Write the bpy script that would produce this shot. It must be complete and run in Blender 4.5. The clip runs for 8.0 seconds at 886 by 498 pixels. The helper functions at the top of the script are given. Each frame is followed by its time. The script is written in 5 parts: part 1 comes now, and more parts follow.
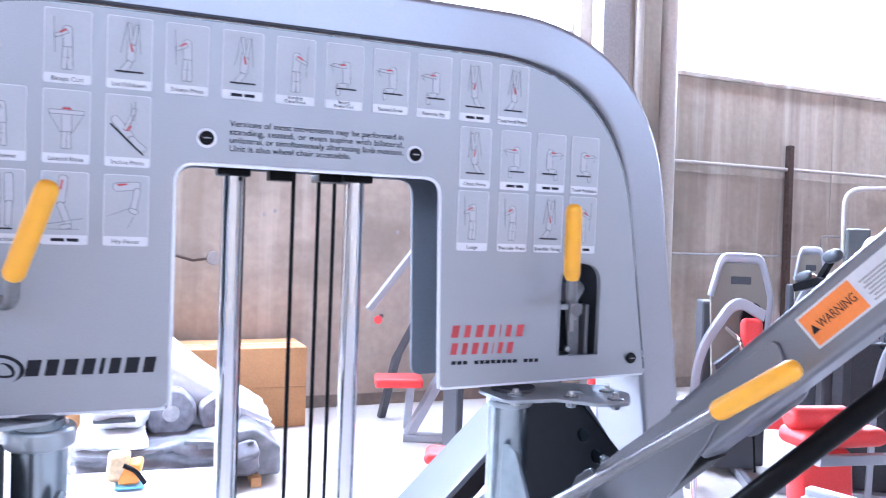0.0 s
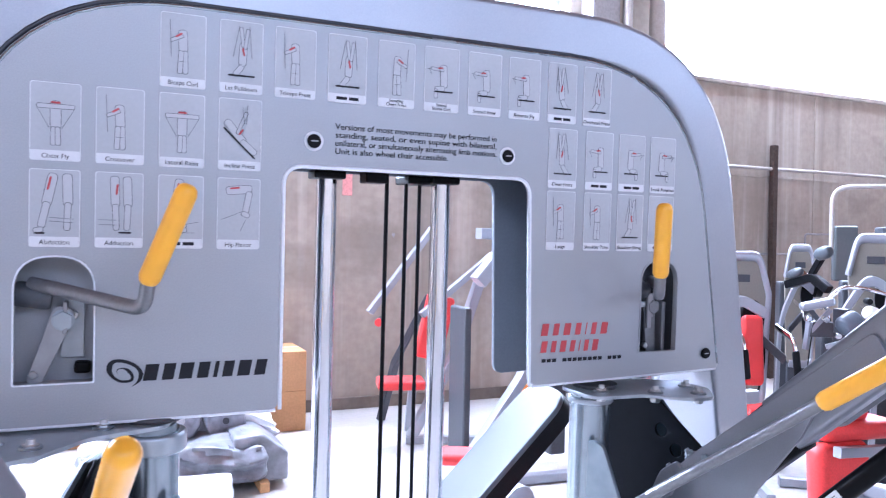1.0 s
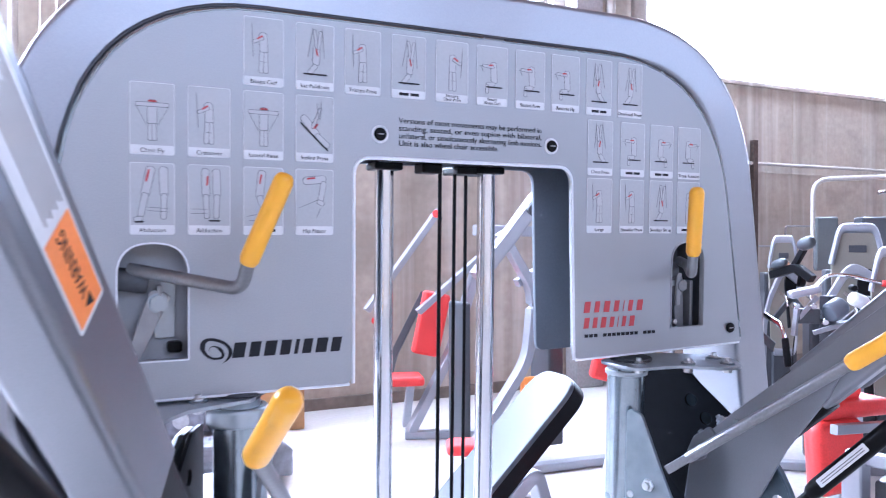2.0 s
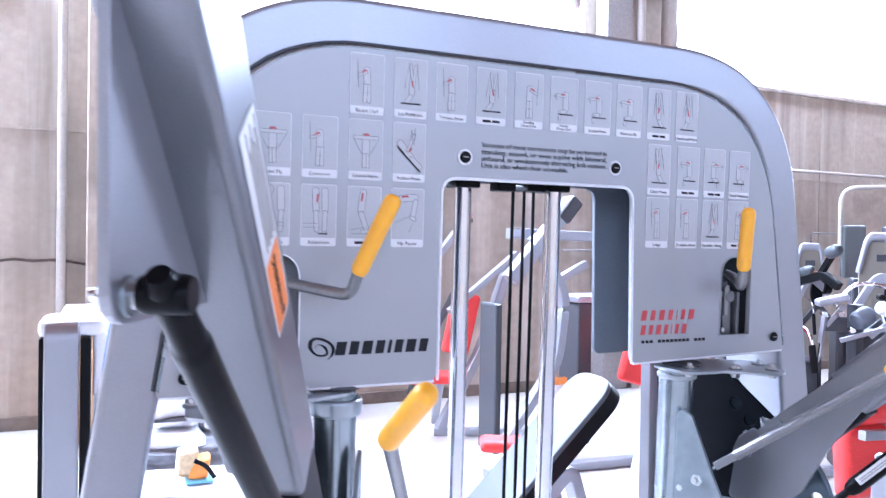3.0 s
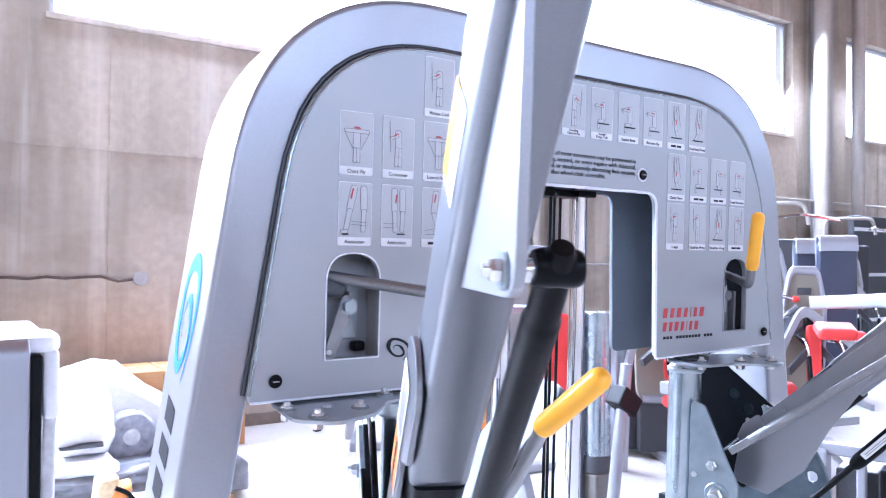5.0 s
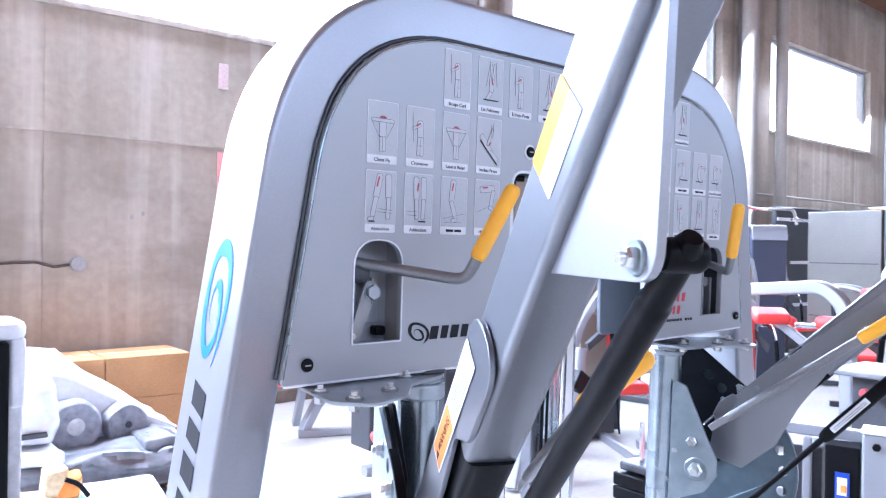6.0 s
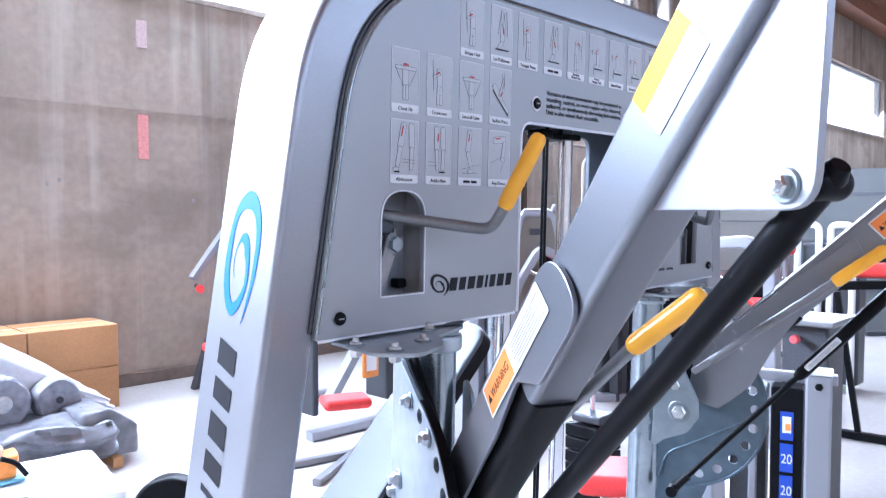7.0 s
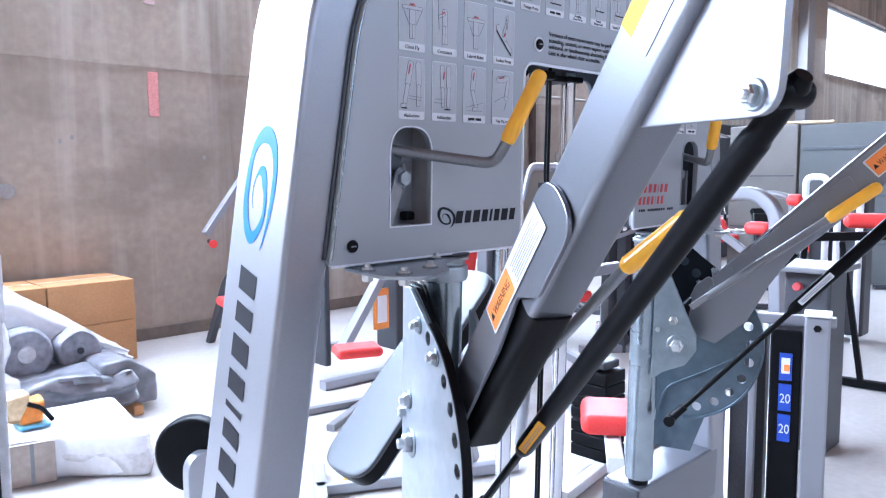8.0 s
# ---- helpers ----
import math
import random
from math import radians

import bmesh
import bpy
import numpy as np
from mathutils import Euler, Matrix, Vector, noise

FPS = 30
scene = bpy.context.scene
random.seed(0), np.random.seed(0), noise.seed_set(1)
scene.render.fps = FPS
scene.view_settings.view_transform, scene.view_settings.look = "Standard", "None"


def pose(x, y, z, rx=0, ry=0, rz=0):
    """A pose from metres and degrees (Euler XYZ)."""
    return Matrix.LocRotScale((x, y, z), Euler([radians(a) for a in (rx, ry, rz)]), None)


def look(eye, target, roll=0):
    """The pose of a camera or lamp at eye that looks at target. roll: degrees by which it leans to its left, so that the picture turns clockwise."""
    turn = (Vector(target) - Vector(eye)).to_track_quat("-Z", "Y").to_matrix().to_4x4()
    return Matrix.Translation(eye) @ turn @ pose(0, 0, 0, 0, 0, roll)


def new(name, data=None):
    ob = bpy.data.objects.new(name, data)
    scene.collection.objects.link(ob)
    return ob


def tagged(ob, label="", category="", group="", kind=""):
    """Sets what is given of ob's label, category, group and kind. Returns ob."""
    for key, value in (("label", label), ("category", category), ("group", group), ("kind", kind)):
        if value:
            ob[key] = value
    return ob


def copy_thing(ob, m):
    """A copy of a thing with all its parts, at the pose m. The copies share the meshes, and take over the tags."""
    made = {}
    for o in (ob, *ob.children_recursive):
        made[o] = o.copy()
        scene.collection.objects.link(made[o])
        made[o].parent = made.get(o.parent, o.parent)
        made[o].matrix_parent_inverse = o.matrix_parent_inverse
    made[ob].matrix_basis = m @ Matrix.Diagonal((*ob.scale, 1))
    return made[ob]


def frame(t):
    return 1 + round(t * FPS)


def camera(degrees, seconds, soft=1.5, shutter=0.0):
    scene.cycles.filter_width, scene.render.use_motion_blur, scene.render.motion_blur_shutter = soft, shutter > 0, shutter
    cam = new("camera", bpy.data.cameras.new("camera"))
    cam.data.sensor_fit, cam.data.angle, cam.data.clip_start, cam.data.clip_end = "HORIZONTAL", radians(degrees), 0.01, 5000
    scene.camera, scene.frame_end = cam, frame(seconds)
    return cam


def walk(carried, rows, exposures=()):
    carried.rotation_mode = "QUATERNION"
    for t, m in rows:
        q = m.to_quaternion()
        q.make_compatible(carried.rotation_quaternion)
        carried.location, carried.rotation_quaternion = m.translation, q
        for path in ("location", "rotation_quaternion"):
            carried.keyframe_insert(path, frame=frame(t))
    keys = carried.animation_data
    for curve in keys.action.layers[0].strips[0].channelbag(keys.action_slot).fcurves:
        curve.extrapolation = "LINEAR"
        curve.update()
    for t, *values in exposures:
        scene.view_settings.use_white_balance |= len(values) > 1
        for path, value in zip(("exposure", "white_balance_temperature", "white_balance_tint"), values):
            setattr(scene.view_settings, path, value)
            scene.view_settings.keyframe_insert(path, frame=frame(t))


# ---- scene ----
cam = camera(61.3, 8.0, 1.1, 0.5)
PATH = [
    (0, (-0.242, -1.155, 1.548), (0.498, 0.703, 1.522), 1.7),
    (0.5, (-0.367, -1.119, 1.563), (0.421, 0.719, 1.538), 1.5),
    (1, (-0.428, -1.096, 1.54), (0.374, 0.736, 1.522), 1.0),
    (1.5, (-0.506, -1.087, 1.521), (0.336, 0.727, 1.496), -0.3),
    (1.7, (-0.537, -1.095, 1.51), (0.327, 0.709, 1.501), -0.5),
    (2.8, (-0.7, -1.209, 1.528), (0.109, 0.621, 1.489), 1.3),
    (3, (-0.733, -1.205, 1.535), (0.077, 0.624, 1.516), 0.9),
    (3.5, (-0.824, -1.182, 1.54), (0.029, 0.626, 1.567), 1.5),
    (4, (-0.904, -1.156, 1.533), (0.047, 0.604, 1.533), 1.5),
    (4.5, (-0.962, -1.124, 1.527), (0.06, 0.594, 1.524), 0.7),
    (4.7, (-0.994, -1.1, 1.504), (0.063, 0.597, 1.522), 0.5),
    (6, (-1.186, -1.014, 1.502), (0.071, 0.542, 1.498), 0.8),
    (6.5, (-1.253, -0.959, 1.49), (0.091, 0.52, 1.433), 0.5),
    (7, (-1.314, -0.888, 1.476), (0.11, 0.512, 1.382), -0.1),
    (7.5, (-1.342, -0.897, 1.448), (0.091, 0.49, 1.294), -0.4),
    (8, (-1.362, -0.943, 1.433), (0.039, 0.471, 1.233), -0.5),
]
walk(cam, [(t, look(eye, target, roll)) for t, eye, target, roll in PATH], [(0.0, 1.06, 5000, 15), (1.5, 0.86, 4990, 16), (3.0, 1.02, 5000, 15), (4.5, 1.07, 5020, 14), (6.0, 0.92, 5010, 12), (8.0, 0.46, 5040, 10)])

# ---- world and light ----
world = bpy.data.worlds.new("sky")
scene.world = world
world.use_nodes = True
wn = world.node_tree.nodes
sky = wn.new("ShaderNodeTexSky")
sky.sky_type, sky.sun_disc = "NISHITA", False
sky.sun_elevation, sky.sun_rotation = radians(42), radians(60)
world.node_tree.links.new(sky.outputs[0], wn["Background"].inputs[0])
wn["Background"].inputs[1].default_value = 0.15


def area_lamp(name, m, sx, sy, watts, colour):
    data = bpy.data.lights.new(name, "AREA")
    data.shape, data.size, data.size_y, data.energy, data.color = "RECTANGLE", sx, sy, watts, colour
    ob = new(name, data)
    ob.matrix_world = m
    return ob


for x0, x1, z0, z1, power in ((-6.4, -1.45, 3.42, 5.2, 170), (-0.4, 3.85, 3.42, 5.2, 90), (5.0, 9.75, 3.46, 5.2, 85), (11.3, 15.4, 3.6, 5.25, 85), (17.9, 24.0, 3.75, 5.4, 85)):
    area_lamp("window_light", look(((x0 + x1) / 2, 5.47, (z0 + z1) / 2), ((x0 + x1) / 2, 0, 1)), x1 - x0, z1 - z0, power * (x1 - x0) * (z1 - z0), (0.97, 0.98, 1.0))
for x0, x1 in ((-7.5, -2.5), (-1.0, 4.0), (5.5, 10.5), (12.0, 17.0)):
    area_lamp("window_light", look(((x0 + x1) / 2, -8.95, 4.3), ((x0 + x1) / 2, 0, 1)), x1 - x0, 1.8, 9 * (x1 - x0) * 1.8, (0.9, 0.93, 1.0))

# ---- materials ----
def material(name, colour, rough=0.5, metal=0.0, grain=60.0, vary=0.12, bump=0.02, stain=0.0, stain_scale=1.5, stain_colour=None, coat=0.0, gloss=0.5):
    m = bpy.data.materials.new(name)
    m.use_nodes = True
    nt = m.node_tree
    n, l = nt.nodes, nt.links
    b = n["Principled BSDF"]
    b.inputs["Metallic"].default_value = metal
    b.inputs["Coat Weight"].default_value = coat
    b.inputs["Specular IOR Level"].default_value = gloss
    tc = n.new("ShaderNodeTexCoord")
    fine = n.new("ShaderNodeTexNoise")
    fine.inputs["Scale"].default_value, fine.inputs["Detail"].default_value = grain, 5
    broad = n.new("ShaderNodeTexNoise")
    broad.inputs["Scale"].default_value, broad.inputs["Detail"].default_value = stain_scale, 6
    for t in (fine, broad):
        l.new(tc.outputs["Object"], t.inputs["Vector"])
    ramp = n.new("ShaderNodeValToRGB")
    c = Vector(colour)
    ramp.color_ramp.elements[0].position, ramp.color_ramp.elements[1].position = 0.3, 0.7
    ramp.color_ramp.elements[0].color = (*(c * (1 - vary)), 1)
    ramp.color_ramp.elements[1].color = (*(c * (1 + vary)), 1)
    l.new(fine.outputs["Fac"], ramp.inputs[0])
    out = ramp.outputs[0]
    if stain:
        sr = n.new("ShaderNodeMapRange")
        sr.inputs["From Min"].default_value, sr.inputs["From Max"].default_value = 0.45, 0.7
        sr.inputs["To Max"].default_value = stain
        l.new(broad.outputs["Fac"], sr.inputs["Value"])
        mix = n.new("ShaderNodeMix")
        mix.data_type = "RGBA"
        l.new(sr.outputs[0], mix.inputs[0])
        l.new(out, mix.inputs[6])
        mix.inputs[7].default_value = (*(stain_colour or c * 0.6), 1)
        out = mix.outputs[2]
    l.new(out, b.inputs["Base Color"])
    rr = n.new("ShaderNodeMapRange")
    rr.inputs["To Min"].default_value, rr.inputs["To Max"].default_value = max(rough - 0.08, 0.02), min(rough + 0.08, 1)
    l.new(broad.outputs["Fac"], rr.inputs["Value"])
    l.new(rr.outputs[0], b.inputs["Roughness"])
    if bump:
        bp = n.new("ShaderNodeBump")
        bp.inputs["Strength"].default_value, bp.inputs["Distance"].default_value = bump * 10, 0.001
        l.new(fine.outputs["Fac"], bp.inputs["Height"])
        l.new(bp.outputs[0], b.inputs["Normal"])
    return m


SILVER = material("silver_powder_coat", (0.315, 0.32, 0.35), 0.36, 0.6, 500, 0.04, 0.006, coat=0.2)
PANEL = material("panel_grey_paint", (0.345, 0.355, 0.375), 0.42, 0.3, 500, 0.05, 0.02)
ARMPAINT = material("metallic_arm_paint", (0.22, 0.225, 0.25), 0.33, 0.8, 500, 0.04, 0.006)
BOLT = material("bright_zinc_bolt", (0.62, 0.63, 0.64), 0.28, 1.0, 80, 0.08, 0.01)
ZINC = material("galvanised_steel", (0.24, 0.275, 0.3), 0.36, 0.75, 30, 0.12, 0.02, 0.3, 12)
PIPEZINC = material("smooth_galvanised_tube", (0.36, 0.41, 0.45), 0.26, 0.92, 30, 0.12, 0.01, 0.35, 9)
PLATEZINC = material("bright_plated_steel", (0.39, 0.425, 0.46), 0.34, 0.7, 40, 0.08, 0.02, 0.2, 9)
CHROME = material("chrome", (0.72, 0.73, 0.77), 0.1, 1.0, 200, 0.02, 0)
BLACK = material("black_rubber", (0.004, 0.004, 0.005), 0.42, 0.0, 200, 0.2, 0.02, gloss=0.12)
YELLOW = material("yellow_vinyl_grip", (0.85, 0.42, 0.02), 0.28, 0.0, 60, 0.03, 0.004)
LEVER = material("grey_lever_steel", (0.2, 0.2, 0.21), 0.35, 0.5, 200, 0.08, 0.01)
# dark plating taken down to near black, with shadow included in the colour
DARKZINC = material("dark_plated_steel_in_shade", (0.004, 0.0045, 0.006), 0.42, 0.0, 40, 0.12, 0.01, 0.3, 9, gloss=0.06)
# darker galvanised copy: shade on the right hole plate put into the colour
SHADEZINC = material("shaded_galvanised_steel", (0.1, 0.132, 0.162), 0.34, 0.7, 30, 0.14, 0.02, 0.3, 12)
SPRINGBLACK = material("smooth_black_enamel", (0.004, 0.004, 0.005), 0.33, 0.0, 200, 0.2, 0.01, gloss=0.1)
DARK = material("dark_grey_hub_and_slot_shade", (0.06, 0.065, 0.075), 0.5, 0.1, 200, 0.1, 0.02)
WHITE = material("white_print", (0.66, 0.67, 0.69), 0.5, 0, 200, 0.03, 0)
CARD = material("card_film", (0.42, 0.435, 0.46), 0.4, 0, 200, 0.03, 0)
FIGURE = material("pale_diagram_fill", (0.47, 0.48, 0.505), 0.45, 0, 200, 0.03, 0)
FAINT = material("grey_line_ink", (0.12, 0.12, 0.135), 0.5, 0, 200, 0.05, 0, gloss=0.15)
INK = material("dark_ink", (0.018, 0.018, 0.022), 0.5, 0, 200, 0.05, 0, gloss=0.15)
REDINK = material("red_ink", (0.45, 0.075, 0.08), 0.5, 0, 200, 0.05, 0, gloss=0.15)
BLUEINK = material("blue_ink", (0.03, 0.175, 0.62), 0.5, 0, 200, 0.05, 0, gloss=0.15)
ORANGE = material("orange_label", (0.85, 0.25, 0.04), 0.5, 0, 200, 0.05, 0)
RED = material("red_vinyl", (0.68, 0.05, 0.045), 0.48, 0, 120, 0.1, 0.03, 0.2, 6, gloss=0.3)


def streaked(name, colour, dark, pale):
    """Board-marked concrete: tall run-down streaks over broad blotches and fine grit."""
    m = material(name, colour, 0.85, 0, 14, 0.1, 0.05, 0.5, 0.7)
    nt = m.node_tree
    n, l = nt.nodes, nt.links
    b = n["Principled BSDF"]
    base = b.inputs["Base Color"].links[0].from_socket
    tc = n.new("ShaderNodeTexCoord")
    for scale, offset, tint, lo, hi, amount in (((2.6, 2.6, 0.22), 3.0, dark, 0.48, 0.7, 0.75), ((5.5, 5.5, 0.3), 11.0, pale, 0.52, 0.7, 0.6), ((1.2, 1.2, 2.2), 21.0, dark, 0.54, 0.68, 0.45)):
        mp = n.new("ShaderNodeMapping")
        mp.inputs["Scale"].default_value, mp.inputs["Location"].default_value = scale, (offset, offset, offset)
        nz = n.new("ShaderNodeTexNoise")
        nz.inputs["Scale"].default_value, nz.inputs["Detail"].default_value = 1.0, 5
        mr = n.new("ShaderNodeMapRange")
        mr.inputs["From Min"].default_value, mr.inputs["From Max"].default_value, mr.inputs["To Max"].default_value = lo, hi, amount
        mix = n.new("ShaderNodeMix")
        mix.data_type = "RGBA"
        l.new(tc.outputs["Object"], mp.inputs["Vector"])
        l.new(mp.outputs[0], nz.inputs["Vector"])
        l.new(nz.outputs["Fac"], mr.inputs["Value"])
        l.new(mr.outputs[0], mix.inputs[0])
        l.new(base, mix.inputs[6])
        mix.inputs[7].default_value = (*tint, 1)
        base = mix.outputs[2]
    l.new(base, b.inputs["Base Color"])
    return m


CONCRETE = streaked("concrete_wall", (0.4, 0.34, 0.28), (0.19, 0.16, 0.13), (0.55, 0.5, 0.45))
FLOOR = material("concrete_floor", (0.45, 0.425, 0.4), 0.32, 0, 25, 0.08, 0.02, 0.4, 0.9)
FOOTSTRIP = material("dark_wall_foot", (0.2, 0.165, 0.135), 0.85, 0, 14, 0.15, 0.05, 0.5, 2.5)
CARDBOARD = material("cardboard", (0.5, 0.27, 0.115), 0.8, 0, 60, 0.08, 0.03, 0.2, 4)
STEEL = material("column_steel", (0.33, 0.32, 0.32), 0.6, 0.2, 40, 0.1, 0.03, 0.3, 2)

GASKET = material("dark_glossy_trim", (0.035, 0.038, 0.047), 0.3, 0.0, 200, 0.1, 0, gloss=0.5)
SLATE = material("slate_and_shaded_panel_grey", (0.11, 0.125, 0.15), 0.5, 0.1, 300, 0.06, 0.02)
# paler than the panel, for strips along its edges
PANELRIM = material("pale_panel_edge", (0.7, 0.72, 0.76), 0.4, 0.2, 200, 0.05, 0.0)
YELLOWLAB = material("yellow_label", (0.62, 0.3, 0.025), 0.5, 0, 200, 0.05, 0, gloss=0.1)
TIMBER = material("brown_timber", (0.2, 0.09, 0.05), 0.7, 0, 30, 0.2, 0.05, 0.3, 3)
WHITEPIPE = material("pale_pipe_paint", (0.38, 0.345, 0.31), 0.5, 0, 40, 0.08, 0.02, 0.3, 3)
RUST = material("rusty_steel", (0.07, 0.045, 0.035), 0.8, 0.2, 30, 0.3, 0.05, 0.4, 4)
TAGRED = material("faded_red_tape", (0.72, 0.32, 0.3), 0.6, 0, 60, 0.15, 0.02)
TAGPALE = material("pale_pink_tape", (0.55, 0.42, 0.42), 0.6, 0, 60, 0.15, 0.02)
TAPE = material("packing_tape", (0.5, 0.33, 0.18), 0.3, 0, 40, 0.05, 0.02)
GREYWRAP = material("grey_plastic_wrap", (0.185, 0.185, 0.205), 0.3, 0, 11, 0.4, 0.16, 0.5, 6)
ROLLWRAP = material("pale_grey_film_roll", (0.23, 0.23, 0.26), 0.3, 0, 18, 0.3, 0.05, 0.45, 9, (0.38, 0.38, 0.42))
FILM = material("white_plastic_film", (0.72, 0.72, 0.74), 0.25, 0, 30, 0.06, 0.06, 0.2, 7, (0.5, 0.5, 0.54))
CLEARWRAP = material("clear_crinkled_film", (0.6, 0.59, 0.6), 0.2, 0, 25, 0.2, 0.06, 0.4, 6)
VEILED = material("film_veiled_carton", (0.36, 0.3, 0.26), 0.2, 0, 30, 0.12, 0.05, 0.4, 8)
GLASS = material("window_glass", (0.95, 0.96, 0.96), 0.02, 0, 200, 0.01, 0)
GLASS.node_tree.nodes["Principled BSDF"].inputs["Transmission Weight"].default_value = 1.0
ORANGEPL = material("orange_plastic", (0.85, 0.3, 0.05), 0.4, 0, 60, 0.1, 0.02)
PALETAN = material("pale_tan_film", (0.6, 0.45, 0.26), 0.35, 0, 40, 0.2, 0.04, 0.3, 9)
BLUEPL = material("blue_plastic", (0.2, 0.5, 0.7), 0.4, 0, 60, 0.1, 0.02)
WHITEPL = material("white_plastic", (0.75, 0.75, 0.77), 0.4, 0, 60, 0.04, 0.02)
GREYPAD = material("pale_grey_vinyl", (0.062, 0.068, 0.078), 0.42, 0, 150, 0.06, 0.03, gloss=0.35)
DARKSTEEL = material("dark_steel_paint", (0.05, 0.052, 0.06), 0.45, 0.2, 100, 0.15, 0.02)
BEIGE = material("beige_moulding", (0.2, 0.18, 0.145), 0.5, 0, 80, 0.06, 0.02)
GREYBLUE = material("grey_green_panel", (0.075, 0.08, 0.082), 0.5, 0, 60, 0.06, 0.02, 0.2, 2)
TAUPE = material("taupe_cabinet_paint", (0.13, 0.12, 0.11), 0.5, 0.1, 60, 0.1, 0.02, 0.3, 2)
BLUESTK = material("blue_sticker", (0.02, 0.06, 0.38), 0.4, 0, 100, 0.05, 0)


# ---- mesh tools ----
def empty(name, m=None):
    ob = new(name)
    ob.empty_display_size = 0.1
    if m is not None:
        ob.matrix_world = m
    return ob


def shade(me, limit=math.cos(radians(42))):
    """Smooth shading in which large flat faces keep their own direction and only the bevels turn."""
    around = [[] for v in me.vertices]
    for p in me.polygons:
        p.use_smooth = True
        for v in p.vertices:
            around[v].append((p.normal.copy(), p.area))
    turned = []
    for p in me.polygons:
        for v in p.vertices:
            n = Vector((0, 0, 0))
            for d, size in around[v]:
                if d.dot(p.normal) > limit:
                    n += d * size
            turned.append(n.normalized() if n.length > 1e-12 else p.normal.copy())
    me.normals_split_custom_set(turned)


def part(name, bm, mat, parent=None, label="", smooth=False, m=None):
    bmesh.ops.recalc_face_normals(bm, faces=bm.faces)
    me = bpy.data.meshes.new(name)
    bm.to_mesh(me)
    bm.free()
    for mt in mat if isinstance(mat, (list, tuple)) else (mat,):
        me.materials.append(mt)
    if smooth:
        shade(me)
    ob = new(name, me)
    if parent is not None:
        ob.parent = parent
    if m is not None:
        ob.matrix_basis = m
    if label:
        tagged(ob, label)
    return ob


def bevelled(bm, r, seg=2, sharp=30):
    if r > 0:
        es = [e for e in bm.edges if len(e.link_faces) == 2 and e.calc_face_angle(0) > radians(sharp)]
        bmesh.ops.bevel(bm, geom=es, offset=r, segments=seg, affect="EDGES", profile=0.5, clamp_overlap=True)
    return bm


def box(lo, hi, r=0.0, seg=2, m=None):
    bm = bmesh.new()
    bmesh.ops.create_cube(bm, size=1)
    lo, hi = Vector(lo), Vector(hi)
    d, c = hi - lo, (hi + lo) / 2
    for v in bm.verts:
        v.co = Vector((v.co.x * d.x, v.co.y * d.y, v.co.z * d.z)) + c
    bevelled(bm, r, seg)
    if m is not None:
        bm.transform(m)
    return bm


def rod(a, b, r, r2=None, n=20, bev=0.0):
    if bev:
        f = bev / (Vector(b) - Vector(a)).length
        turnin = [(f * (1 - math.cos(k)), r - bev * (1 - math.sin(k))) for k in [radians(v) for v in (0, 25, 50, 90)]]
        return lathe(turnin + [(1 - g, q) for g, q in reversed(turnin)], a, b, max(n, 20))
    bm = bmesh.new()
    a, b = Vector(a), Vector(b)
    bmesh.ops.create_cone(bm, cap_ends=True, segments=n, radius1=r, radius2=r if r2 is None else r2, depth=(b - a).length)
    bm.transform(Matrix.Translation((a + b) / 2) @ (b - a).to_track_quat("Z", "Y").to_matrix().to_4x4())
    return bm


def join(*bms):
    out = bmesh.new()
    for b in bms:
        me = bpy.data.meshes.new("tmp")
        b.to_mesh(me)
        b.free()
        out.from_mesh(me)
        bpy.data.meshes.remove(me)
    return out


def rounded(pts, r, seg=6):
    """Round the corners of a closed outline; r is one radius or one for each corner."""
    out, n = [], len(pts)
    for i, p in enumerate(pts):
        rad = r[i] if isinstance(r, (list, tuple)) else r
        p, a, b = Vector(p), Vector(pts[i - 1]), Vector(pts[(i + 1) % n])
        u, w = (a - p), (b - p)
        if rad <= 0:
            out.append(tuple(p))
            continue
        half = u.angle(w) / 2
        cut = min(rad / math.tan(half), u.length * 0.49, w.length * 0.49)
        s, e = p + u.normalized() * cut, p + w.normalized() * cut
        for k in range(seg + 1):
            f = k / seg
            out.append(tuple(s * (1 - f) ** 2 + p * (2 * f * (1 - f)) + e * f ** 2))
    return out


def plate(outline, holes, depth, m, r=0.0):
    """A plate from an outline (x, y) with holes, standing up by depth along its own z, laid at m."""
    bm = bmesh.new()
    edges = []
    for loop in (outline, *holes):
        vs = [bm.verts.new((x, y, 0)) for x, y in loop]
        edges += [bm.edges.new((vs[i - 1], vs[i])) for i in range(len(vs))]
    bmesh.ops.triangle_fill(bm, edges=edges, use_beauty=True, use_dissolve=False)
    up = bmesh.ops.extrude_face_region(bm, geom=bm.faces[:])["geom"]
    bmesh.ops.translate(bm, verts=[v for v in up if isinstance(v, bmesh.types.BMVert)], vec=(0, 0, depth))
    bmesh.ops.recalc_face_normals(bm, faces=bm.faces)
    if r:
        rim = [e for e in bm.edges if len(e.link_faces) == 2 and e.calc_face_angle(0) > radians(60) and abs(e.verts[0].co.z - e.verts[1].co.z) < 1e-6]
        bmesh.ops.bevel(bm, geom=rim, offset=r, segments=2, affect="EDGES", profile=0.5)
    bm.transform(m)
    return bm


def ring(cx, cy, r, n=16):
    return [(cx + r * math.cos(2 * math.pi * i / n), cy + r * math.sin(2 * math.pi * i / n)) for i in range(n)]


